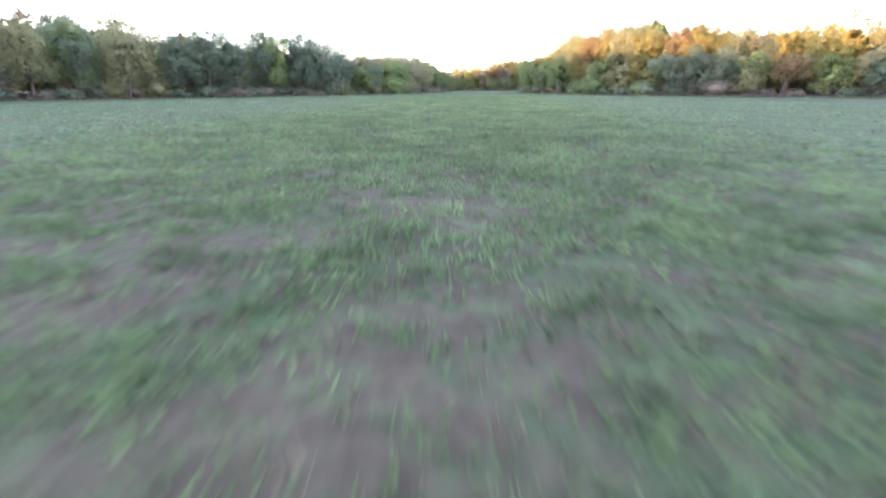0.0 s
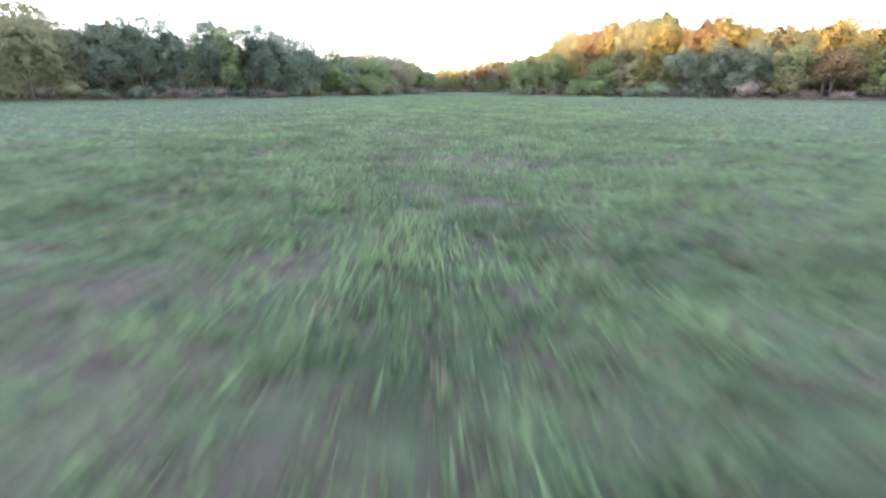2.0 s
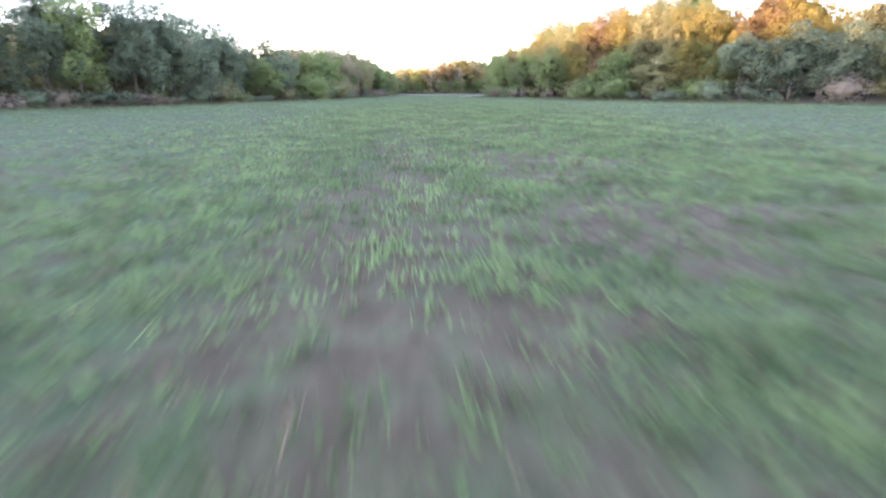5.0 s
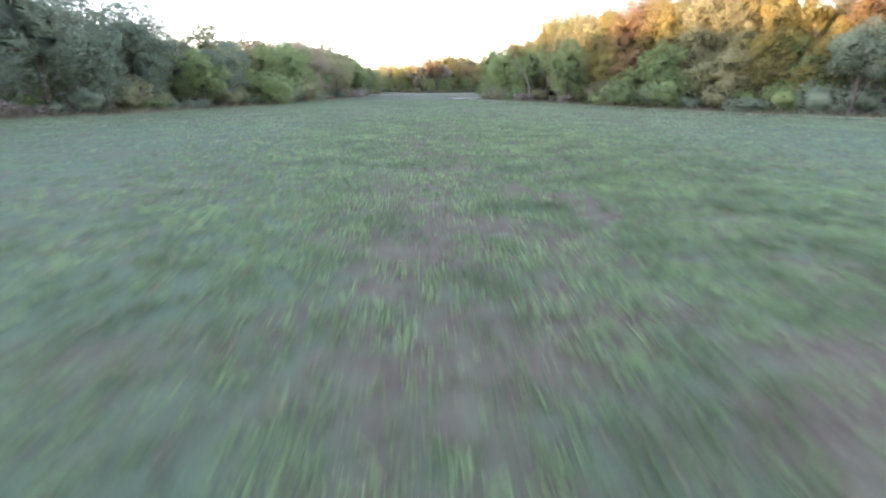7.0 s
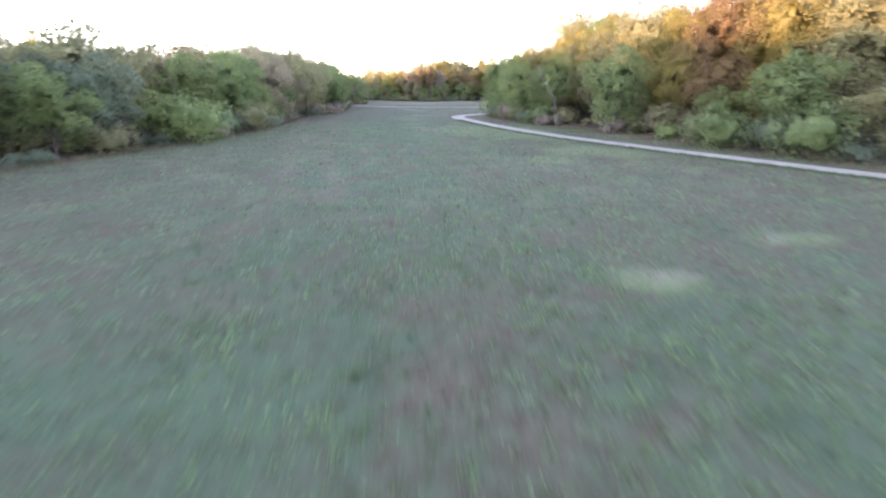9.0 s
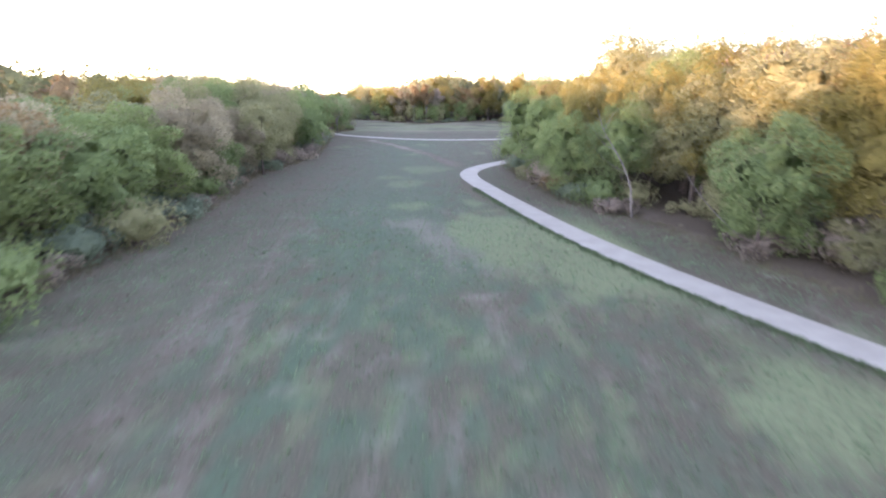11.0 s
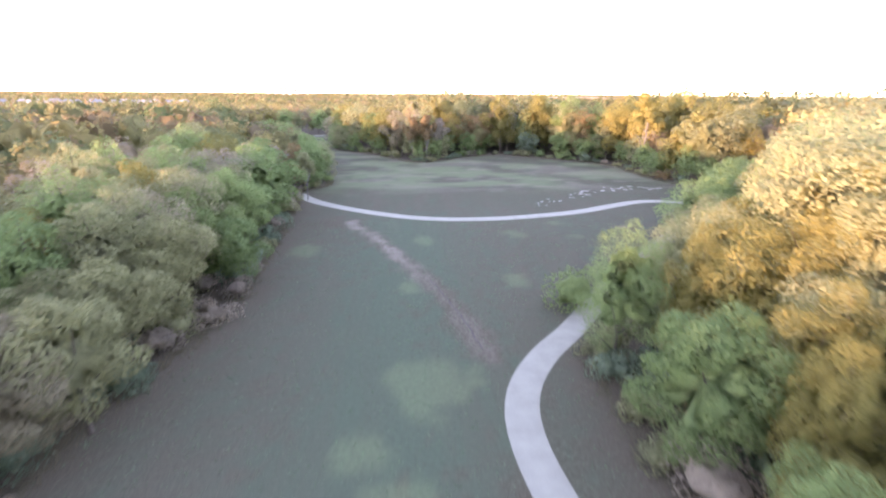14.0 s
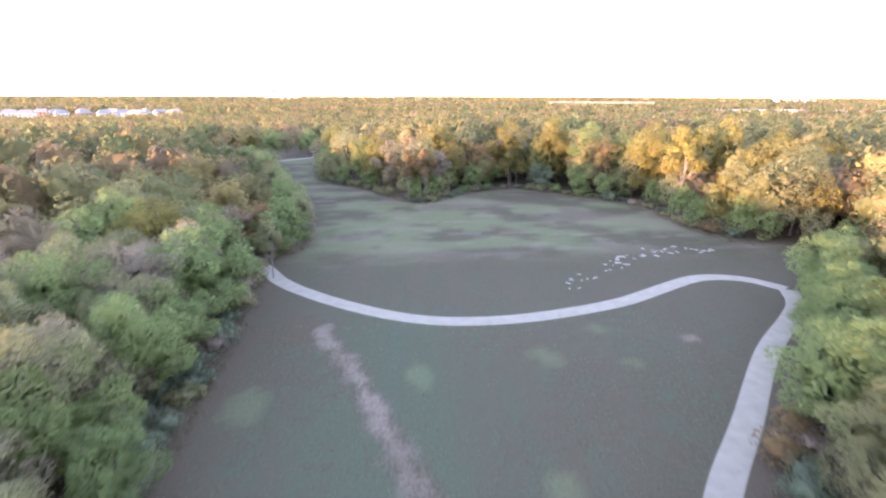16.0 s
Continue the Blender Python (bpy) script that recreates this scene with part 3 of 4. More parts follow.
def sparse_crown(shape):
    """Thin leaves on a crown that has dropped half of them."""
    height, lb = SHAPES[shape][:2]
    return mesh_of("crown", *leaf_cloud(np.random.default_rng(shape + 400), lb, 10000, 0.072, heart=0.42))


def full_crown(shape):
    """The crown of a tree that is passed closely: small leaves, many of them."""
    if shape not in FULL:
        FULL[shape] = mesh_of("crown", *leaf_cloud(np.random.default_rng(shape + 500), SHAPES[shape][1], 29000 if SHAPES[shape][0] > 15 else 23000, 0.073, ruffle=0.85, dome=0.3, deep=0.5, loose=0.5, heart=0.6, fine=4))
    return FULL[shape]


def tree_at(x, y, scale, turn, shape, colour, detail=1, group="woodland trees"):
    key = (shape, colour, detail)
    m = pose(x, y, 0, 0, 0, turn)
    if key in PROTO:
        return copied(PROTO[key], m, scale)
    height, lb, middle_crown, stem, fine_crown, _ = SHAPES[shape]
    root = new("tree")
    root.matrix_basis = m
    root.scale = scale if isinstance(scale, tuple) else (scale, scale, scale)
    if not stem.materials:
        stem.materials.append(BARK)
    if colour == "dusk":
        crown_mesh = sparse_crown(shape)
    elif detail == 3:
        crown_mesh = full_crown(shape).copy()
    else:
        crown_mesh = (middle_crown, fine_crown)[detail - 1].copy()
    part("trunk", stem, None, root)
    part("crown", crown_mesh, LEAF[colour], root)
    tagged(root, LABELS[colour], "tree", group)
    PROTO[key] = root
    return root


def boundary(a, b, gap, offset):
    """Places along the field's edge from corner a to corner b, set outwards."""
    line = smooth_line(FIELD[a:b + 1], gap)
    way = np.gradient(line, axis=0)
    way /= np.linalg.norm(way, axis=1)[:, None]
    side = np.stack([-way[:, 1], way[:, 0]], 1)
    return line + side * offset


def choose(r, weights):
    names = list(weights)
    w = np.array([weights[k] for k in names], float)
    return names[int(r.choice(len(names), p=w / w.sum()))]


# teal puts the haze and shade of the western belt into leaf colour
HAZE_MIX = {"teal": 5, "green": 2, "olive": 1.6, "dusk": 1.2}
LEFT_MIX = {"teal": 6, "green": 2.5, "olive": 2, "dusk": 0.5}
# dark leaf colours stand in for shade on the eastern front row
RIGHT_MIX = {"teal": 3.0, "green": 6.0, "olive": 1.2, "rust": 0.4, "dusk": 0.1}
# taller rows lean to gold, low sunlight put into the leaf colour
HIGH_MIX = {"gold": 3.4, "rust": 0.35, "olive": 3.2, "green": 0.7, "dusk": 0.3}
SUNNY_MIX = {"gold": 4.0, "olive": 2.6, "green": 1.4}
FRONT_MIX = {"green": 7, "olive": 2, "gold": 0.6, "dusk": 0.5}
DEEP_MIX = {"olive": 4, "green": 3.5, "rust": 0.5, "dusk": 0.7, "gold": 0.6, "tan": 2.0}
EDGE_MIX = {"green": 6, "olive": 3, "dusk": 0.8, "gold": 0.15}
BRIGHT_MIX = {"green": 6, "olive": 3, "dusk": 0.5, "rust": 0.3, "gold": 0.4}
MID_MIX = {"green": 5, "olive": 3, "gold": 1.6}
CANOPY_MIX = {"green": 2.5, "olive": 3.2, "gold": 2.0, "rust": 0.9, "dusk": 0.3, "tan": 1.6}
FAR_MIX = {"olive": 3, "green": 3, "gold": 2.0, "tan": 1.6, "rust": 0.3, "teal": 1.5}
tr = np.random.default_rng(23)
placed = []


def row(a, b, gap, offset, mix, low, high, detail=1, jitter=1.2, airy=0.0):
    for x, y in boundary(a, b, gap, offset):
        x, y = x + tr.normal(0, jitter * 0.7), y + tr.normal(0, jitter * 0.7)
        target = tr.uniform(low, high)
        k = shape_for(tr, target, airy)
        if inside(np.array(x), np.array(y), FIELD) or (offset < 6 and math.hypot(x - HOLLOW[0], y - HOLLOW[1]) < HOLLOW[2]):
            continue
        if math.hypot(x - WASH[0], y - WASH[1]) < WASH[2]:
            continue
        if offset < 6 and any(math.hypot(x - q[0], y - q[1]) < q[3] + 1.6 for q in NAMED):
            continue
        tree_at(x, y, target / SHAPES[k][0], float(tr.uniform(0, 360)), k, choose(tr, mix), detail)
        placed.append((x, y))


# trees that can be told apart along the two edges: x, y, height, half width, colour
LEFT_TREES = [(-38.5, 113.5, 11.8, 5.2, "teal"), (-36.4, 119.5, 11.2, 4.6, "teal"), (-34.0, 127.5, 7.6, 3.4, "teal"), (-36.5, 141.0, 9.6, 3.9, "dusk"),
              (-27.2, 132.8, 4.8, 2.7, "lime"), (-28.2, 142.5, 8.8, 3.9, "lime"), (-31.0, 149.0, 9.3, 3.8, "tan"), (-28.4, 157.6, 9.7, 5.9, "lime"),
              (-26.4, 165.5, 11.0, 4.8, "tan"), (-24.2, 168.5, 5.8, 2.9, "green"), (-26.0, 175.4, 9.4, 4.2, "tan"), (-24.4, 184.6, 9.6, 5.0, "olive"),
              (-24.2, 194.0, 10.4, 5.4, "olive"), (-28.5, 201.5, 10.0, 4.8, "green"), (-25.8, 206.2, 10.8, 5.2, "lime"), (-25.2, 216.2, 11.4, 5.2, "green"),
              (-25.4, 224.6, 9.4, 4.8, "green"), (-25.8, 234.0, 13.0, 6.4, "green"), (-28.0, 247.0, 12.6, 5.6, "green")]
RIGHT_TREES = [(13.9, 183.2, 11.4, 3.9, "green"), (13.8, 172.2, 10.6, 3.8, "green"), (13.6, 161.6, 8.6, 3.6, "green"), (17.6, 157.8, 10.0, 3.4, "green"),
               (19.0, 170.0, 11.8, 3.8, "gold"), (17.6, 179.4, 11.8, 2.8, "gold"), (15.2, 166.8, 10.6, 2.7, "gold"), (21.6, 159.6, 11.8, 4.2, "olive"),
               (22.0, 145.6, 6.4, 3.5, "olive"), (23.2, 136.6, 3.5, 2.4, "olive"), (25.6, 130.8, 5.2, 2.6, "lime"), (27.2, 124.6, 5.4, 2.4, "green"),
               (30.2, 115.5, 6.8, 4.2, "olive"), (34.6, 110.0, 8.8, 3.8, "green"), (22.6, 190.6, 9.6, 3.8, "olive"),
               (30.2, 197.4, 10.4, 4.2, "olive"), (40.0, 209.6, 9.6, 4.0, "green"), (48.6, 221.0, 10.6, 4.6, "green")]
BACK_TREES = [(-10.2, 337.0, 15.5, 6.4, "gold"), (-2.0, 320.0, 14.5, 4.4, "tan"), (35.4, 329.0, 19.5, 5.8, "gold"), (47.9, 328.0, 20.5, 5.6, "gold"),
              (57.2, 319.5, 19.5, 5.0, "lime"), (68.5, 303.0, 18.0, 6.4, "gold"), (80.2, 291.0, 22.0, 5.8, "gold"), (90.4, 284.5, 15.0, 7.2, "gold"),
              (98.0, 277.0, 18.5, 6.8, "gold"), (28.3, 329.0, 8.0, 5.2, "green"), (63.4, 309.0, 8.4, 5.4, "green"), (65.6, 273.4, 6.6, 4.2, "green"),
              (43.0, 321.5, 8.0, 4.6, "teal"), (53.0, 313.0, 8.6, 4.6, "green"), (14.0, 322.0, 9.0, 4.8, "green")]
NAMED = LEFT_TREES + RIGHT_TREES + BACK_TREES
for x, y, tall, half, colour in NAMED:
    k = min(range(7), key=lambda q: abs(SHAPES[q][5] / SHAPES[q][0] - half / tall))
    tree_at(x, y, (half / SHAPES[k][5], half / SHAPES[k][5], tall / SHAPES[k][0]), 67.0 * x, k, colour, 3 if 145 < y < 225 else 2)
row(2, 3, 4.8, 2.6, HAZE_MIX, 9.8, 12.0, 2)
row(3, 6, 4.6, 2.6, HAZE_MIX, 9.6, 12.0, 2)
row(6, 8, 4.6, 2.4, LEFT_MIX, 6.3, 8.6, 2)
row(8, 11, 4.7, 1.9, EDGE_MIX, 7.2, 9.8, 2)
row(11, 17, 5.8, 0.9, BRIGHT_MIX, 6.8, 12.4, 2)
row(17, 23, 6.0, 2.6, BRIGHT_MIX, 8.0, 10.5)
row(24, 28, 9.0, 3.0, FAR_MIX, 10, 13)
row(28, 37, 6.2, 2.8, EDGE_MIX, 6, 10)
row(28, 38, 7.8, 8.5, HIGH_MIX, 12.5, 17)
row(37, 41, 6.0, 3.5, EDGE_MIX, 6, 10)
row(38, 41, 8.0, 9.0, HIGH_MIX, 11, 15)
row(42, 51, 4.6, 2.8, FRONT_MIX, 7.6, 11.5, 2)
row(51, 54, 4.6, 2.8, RIGHT_MIX, 6.6, 9.5, 2, airy=0.25)
row(54, 58, 4.6, 2.8, RIGHT_MIX, 5.8, 9.0, 2, airy=0.45)
row(58, 61, 5.2, 2.8, RIGHT_MIX, 6.0, 9.2, airy=0.6)
# second and third rows, taller
row(3, 6, 6.0, 8.5, DEEP_MIX, 10.5, 12.5)
row(6, 8, 5.4, 8.0, DEEP_MIX, 7.5, 9.6)
row(8, 11, 5.4, 8.0, DEEP_MIX, 9.0, 10.6)
row(11, 17, 5.4, 7.5, DEEP_MIX, 9.5, 13.0, 2)
row(8, 11, 7.2, 14.5, DEEP_MIX, 8.5, 10.5)
row(11, 17, 6.6, 14.0, CANOPY_MIX, 10.5, 13.8, 2)
row(11, 17, 7.2, 21.0, CANOPY_MIX, 11, 14.5, 2)
row(42, 47, 6.0, 8.0, MID_MIX, 10.5, 13, 2)
row(47, 51, 6.0, 9.5, SUNNY_MIX, 11.2, 12.8, 3)
row(51, 54, 6.0, 8.0, HIGH_MIX, 12, 15.5, 3, airy=0.2)
row(42, 46, 7.0, 15.0, HIGH_MIX, 16.5, 20.0, 2)
row(46, 50, 5.6, 15.0, SUNNY_MIX, 13.5, 16.8, 3)
row(50, 54, 7.5, 15.0, HIGH_MIX, 15.5, 18.5, 3)
row(32, 38, 7.5, 15.0, HIGH_MIX, 17, 20.5, 2)
row(54, 57, 5.2, 8.0, HIGH_MIX, 12, 14.5, 3, airy=0.3)
row(57, 61, 6.4, 8.5, HIGH_MIX, 11.5, 14.5, 2, airy=0.3)

# a group of tall trees behind the bend of the near path, and low ones beside its end
# rust and gold leaf colours stand in here for sunlight low on crowns
for x, y, tall, colour in ((26.0, 138.5, 14.0, "gold"), (28.5, 133.5, 14.5, "rust"), (33, 129, 14.0, "gold"), (27.5, 150, 14.2, "olive"), (33, 147, 14.5, "gold"),
                           (23.5, 155, 12.8, "gold"), (47.5, 217.5, 8.5, "green"), (52.0, 224.0, 9.5, "green"), (55.8, 229.6, 10.5, "green"), (61, 233, 9.5, "olive"), (57.2, 232.7, 10.4, "green"), (53.4, 226.9, 8.6, "green"), (-34.5, 117.5, 10.4, "teal"),
                           (25.6, 154.4, 6.4, "green"), (28.4, 147.5, 6.0, "green"), (24.6, 149.6, 4.2, "green"), (-22.4, 178.5, 9.8, "olive")):
    k = 5 if tall > 12 else shape_for(tr, tall)
    tree_at(x, y, tall / SHAPES[k][0], float(tr.uniform(0, 360)), k, colour, 3 if y < 160 else 2)


# ---- the woods behind, as one mass ----
def far_woods(name, spots, heights, per_tree, leaf, colours, label):
    r = np.random.default_rng(5)
    templates = []
    coarse, finest, closest = [], [], []
    for k in range(6):
        lb = lobes_of(r, 40, 1.0, 0.48, 0.0, 1.0)
        skin = dict(ruffle=0.14, dome=0.55, deep=0.10, loose=0.16, heart=0.84 if per_tree > 30 else 0)
        templates.append(leaf_cloud(r, lb, per_tree, leaf, fine=2 if per_tree > 200 else 1, **skin)[::2])
        finest.append(leaf_cloud(r, lb, int(per_tree * 2.2), leaf * 0.70, fine=3 if per_tree > 200 else 2, **skin)[::2])
        if per_tree > 200:
            closest.append(leaf_cloud(r, lb, 3600, leaf * 0.25, fine=3, **{**skin, "ruffle": 0.5, "deep": 0.3, "heart": 0.78})[::2])
        coarse.append(leaf_cloud(r, lb, min(per_tree, 60), max(leaf, 0.075), fine=1, **skin)[::2])
    vs, cs, ns = [], [], []
    for (x, y), h, c in zip(spots, heights, colours):
        close = 130 < y < 315 and -65 < x < 105
        t, tn = (closest if closest and 0 < x < 72 and 108 < y < 215 else coarse if y < (90 if x < 0 else 30) else finest if close else templates)[int(r.integers(6))]
        a = r.uniform(0, 2 * math.pi)
        ca, sa = math.cos(a), math.sin(a)
        w = h * r.uniform(0.82, 1.12)
        vs.append(np.c_[(t[:, 0] * ca - t[:, 1] * sa) * w + x, (t[:, 0] * sa + t[:, 1] * ca) * w + y, t[:, 2] * h])
        ns.append(np.c_[tn[:, 0] * ca - tn[:, 1] * sa, tn[:, 0] * sa + tn[:, 1] * ca, tn[:, 2]])
        cs.append(np.broadcast_to(np.array([*c, 1.0]), (len(t), 4)))
    v = np.concatenate(vs)
    me = mesh_of(name, v, np.arange(len(v)).reshape(-1, 3), np.concatenate(ns))
    colour_layer(me, "tint", np.concatenate(cs))
    tagged(part(name, me, LEAF_FAR), label, "woodland", kind="stuff")


PALETTE = np.array([1.10, 1.04, 0.92]) * np.array([(0.115, 0.160, 0.075), (0.140, 0.180, 0.085), (0.155, 0.180, 0.090), (0.175, 0.190, 0.098), (0.205, 0.205, 0.105),
                    (0.265, 0.240, 0.115), (0.265, 0.212, 0.125), (0.225, 0.195, 0.140)])
CLEARINGS = [(-370, 760, 140, 120), (480, 1290, 170, 130), (480, 770, 85, 75), (610, 745, 75, 60)]


def scatter(gap, keep):
    r = np.random.default_rng(int(gap * 10))
    xs = np.arange(-5000, 5000, gap)
    a, b = np.meshgrid(xs[(xs > keep[0]) & (xs < keep[1])], xs[(xs > keep[2]) & (xs < keep[3])])
    a, b = a.ravel(), b.ravel()
    a, b = a + r.uniform(-0.42, 0.42, a.shape) * gap, b + r.uniform(-0.42, 0.42, b.shape) * gap
    return a, b, r


def grow(name, gap, keep, near, far, clear, low, high, per_tree, leaf, label):
    a, b, r = scatter(gap, keep)
    d = np.hypot(a, b - 150)
    ok = (d >= near) & (d < far) & ~inside(a, b, FIELD) & (seg_distance(a, b, FIELD + FIELD[:1]) > np.where((b > 95) & (b < 250) & (np.abs(a) < 60), np.where(a > 0, clear[1], np.where(b > 162, clear[2], 10.5)), clear[0]))
    ok &= (np.abs(a) < 70 + 0.98 * np.maximum(b - 60, 0)) | (b < 200)
    ok &= (seg_distance(a, b, PATH_DISTANT) > 6) & (np.hypot(a - WASH[0], b - WASH[1]) > WASH[2])
    for cx, cy, w, h in CLEARINGS:
        ok &= np.hypot((a - cx) / w, (b - cy) / h) > 1
    a, b = a[ok], b[ok]
    big = fractal(a, b, 60, 2, 41)
    pick = np.clip((fractal(a, b, 35, 2, 43) * 0.7 + r.uniform(-0.1, 0.55, a.shape)) * len(PALETTE), 0, len(PALETTE) - 1).astype(int)
    depth = seg_distance(a, b, FIELD + FIELD[:1])
    heights = (low + (high - low) * r.random(a.shape)) * (0.72 + 0.56 * big) * (0.72 + 0.34 * step(5, 40, depth)) * (0.88 + 0.27 * step(150, 205, b))
    heights = np.where((a > 0) & (b > 110) & (b < 420), heights * (1.24 + 0.30 * step(150, 190, b)), heights)
    heights = np.where((a < 0) & (b >= 190) & (b < 420), heights * 1.12, heights)
    heights = np.minimum(heights, 19.0 + 2.0 * step(0, 20, a) * step(160, 200, b) - 7.5 * step(330, 560, b))
    # trees hidden deep in the west are raised to block the low sun
    heights = np.where((a < 0) & (b < 190), np.clip(heights * 0.9, np.where(b < 95, 10.2, 8.0), 11.3 + 2.5 * step(150, 190, b)) + np.where(b < 95, 0.105 * np.minimum(depth, 80), 0.045 * np.minimum(depth, 45)), heights)
    # unseen trees deep behind this low stretch are raised to block sun
    low_spot = (a < 0) & (b > 104) & (b < 152)
    heights = np.where(low_spot, np.where(depth > 40, np.minimum(9 + 0.13 * (depth - 18), 19), np.minimum(heights, 8.8 + 0.12 * np.maximum(depth - 18, 0))), heights)
    far_woods(name, np.c_[a, b], heights, per_tree, leaf, PALETTE[pick] * r.uniform(0.95, 1.25, (len(a), 1)), label)


grow("woodland", 8.4, (-190, 190, -110, 420), 0, 260, (6.5, 19.0, 24.0), 8.0, 13.5, 360, 0.034, "dense mixed autumn woodland canopy")
# extra trees out of view, added to keep low sun off the field
grow("sunward_woodland", 9.0, (-360, -60, -260, 60), 255, 460, (7, 7, 7), 11, 14, 60, 0.12, "unseen woodland added to shade the field from the low sun")
grow("distant_woodland", 11.0, (-620, 620, 60, 760), 260, 600, (7, 7, 7), 9, 14, 110, 0.05, "wide autumn woodland seen across its canopy")
grow("far_woodland", 18.0, (-1600, 1600, 300, 1700), 600, 1500, (7, 7, 7), 11, 16, 42, 0.17, "hazy distant woodland reaching towards the horizon")
grow("horizon_woodland", 62.0, (-4600, 4600, 1200, 4600), 1500, 4700, (7, 7, 7), 14, 22, 24, 0.35, "low wooded skyline on the horizon")


# ---- undergrowth along the woodland edges ----
def low_lobes(r, count, height, radius):
    out = []
    for i in range(count):
        a, s = r.uniform(0, 2 * math.pi), math.sqrt(r.random())
        size = height * r.uniform(0.22, 0.36)
        out.append((math.cos(a) * s * radius, math.sin(a) * s * radius, size * 0.6 + (height - size * 1.4) * r.random() * (1 - 0.55 * s), size))
    return np.array(out)


SHRUBS = []
for height, radius in ((2.6, 1.9), (1.7, 1.5), (3.4, 1.7), (2.1, 2.3)):
    lb = low_lobes(shape_rng, 18, height, radius)
    stems = joined([tube([(lb[k, 0] * 0.15, lb[k, 1] * 0.15, -0.1), tuple(lb[k, :3] * 0.55), tuple(lb[k, :3])], [0.05, 0.035, 0.012], 5) for k in range(7)])
    SHRUBS.append((mesh_of("foliage", *leaf_cloud(shape_rng, lb, 1000, 0.105, fine=2, heart=0.6)), mesh_of("woody_base", *stems, True)))
SHRUB_LABEL = {"teal": "dark blue green shrub in the shade of trees", "green": "low green shrub filling the woodland edge", "olive": "dull olive shrub at the foot of trees",
               "rust": "rusty brown dry shrub under trees", "dusk": "grey brown leafless shrub under trees", "gold": "yellow leaved shrub at woodland edge",
               "lime": "bright green bush beside the footpath"}
SHRUB_PROTO = {}


def shrub_at(x, y, scale, turn, k, colour):
    m = pose(x, y, 0, 0, 0, turn)
    if (k, colour) in SHRUB_PROTO:
        return copied(SHRUB_PROTO[k, colour], m, scale)
    foliage, stems = SHRUBS[k]
    root = new("shrub")
    root.matrix_basis = m
    root.scale = (scale, scale, scale)
    if not stems.materials:
        stems.materials.append(BARK)
    part("woody_base", stems, None, root)
    part("foliage", foliage.copy(), LEAF[colour], root)
    SHRUB_PROTO[k, colour] = tagged(root, SHRUB_LABEL[colour], "shrub", "woodland undergrowth")
    return root


def hedge(a, b, gap, offset, mix):
    for x, y in boundary(a, b, gap, offset):
        x, y = x + tr.normal(0, 0.6), y + tr.normal(0, 0.6)
        if not inside(np.array(x), np.array(y), FIELD) and math.hypot(x - HOLLOW[0], y - HOLLOW[1]) > HOLLOW[2] - 1:
            shrub_at(x, y, float(tr.uniform(0.65, 1.15)), float(tr.uniform(0, 360)), int(tr.integers(4)), choose(tr, mix))


UNDER_LEFT = {"teal": 5, "olive": 1.5, "dusk": 3, "green": 0.8}
UNDER_RIGHT = {"green": 2.5, "teal": 2.5, "olive": 3, "rust": 0.4, "dusk": 2.0}
hedge(2, 17, 3.2, 1.2, UNDER_LEFT)
hedge(17, 23, 5.0, 1.5, UNDER_LEFT)
hedge(28, 38, 4.0, 1.4, UNDER_RIGHT)
hedge(42, 49, 3.0, 1.3, UNDER_RIGHT)
hedge(49, 61, 6.4, 1.0, {"teal": 3, "dusk": 2, "olive": 1, "green": 1})
hedge(2, 17, 5.0, 4.5, UNDER_LEFT)
hedge(42, 57, 4.4, 5.2, UNDER_RIGHT)
for x, y, size, colour in ((-24.0, 132.5, 1.5, "green"), (-22.6, 146, 1.2, "olive"), (21.5, 124.5, 1.2, "green"), (24.0, 117.5, 1.3, "green"), (15.0, 156.5, 1.1, "green"),
                           (14.8, 194.8, 1.4, "lime"), (28.8, 204.2, 0.9, "rust"), (31.8, 206.6, 0.95, "rust"), (34.5, 208.4, 0.8, "olive"), (20.2, 143.4, 0.9, "green"), (21.4, 141.0, 1.0, "green")):
    shrub_at(x, y, size, 30 * x, 2, colour)


# ---- single trees that stand out ----
def bare_tree(name, stems, mat, label):
    v, f = joined([tube(smooth_line(pts, 0.5), np.linspace(r0, r1, len(smooth_line(pts, 0.5))) * (0.72 if r0 > 0.09 else 0.5), 7) for pts, r0, r1 in stems])
    root = new(name)
    root.location = stems[0][0][0]
    base = np.array(stems[0][0][0])
    part("trunk", mesh_of("trunk", np.array(v) - base, f, True), mat, root)
    tagged(root, label, "tree")


bare_tree("dead_tree", [
    ([(16.0, 151.5, -0.2), (16.0, 151.7, 1.6), (15.4, 152.3, 3.9), (14.4, 152.8, 5.8), (13.3, 153.0, 7.4), (12.6, 153.0, 9.2)], 0.11, 0.03),
    ([(14.4, 152.8, 5.8), (13.2, 152.4, 6.3), (11.9, 152.0, 7.6)], 0.06, 0.012),
    ([(15.4, 152.3, 3.9), (14.0, 151.8, 4.5), (12.4, 151.4, 5.6), (11.6, 151.2, 6.8)], 0.07, 0.012),
    ([(13.3, 153.0, 7.4), (13.6, 152.6, 8.4), (14.2, 152.4, 9.4)], 0.05, 0.01),
    ([(13.9, 152.9, 6.6), (12.9, 153.4, 7.2), (11.8, 153.9, 8.3)], 0.045, 0.01),
    ([(13.0, 153.0, 8.2), (12.0, 152.7, 8.8), (11.4, 152.6, 9.8)], 0.035, 0.008)],
    BARK_PALE, "leaning dead tree with pale bare trunk and branches")
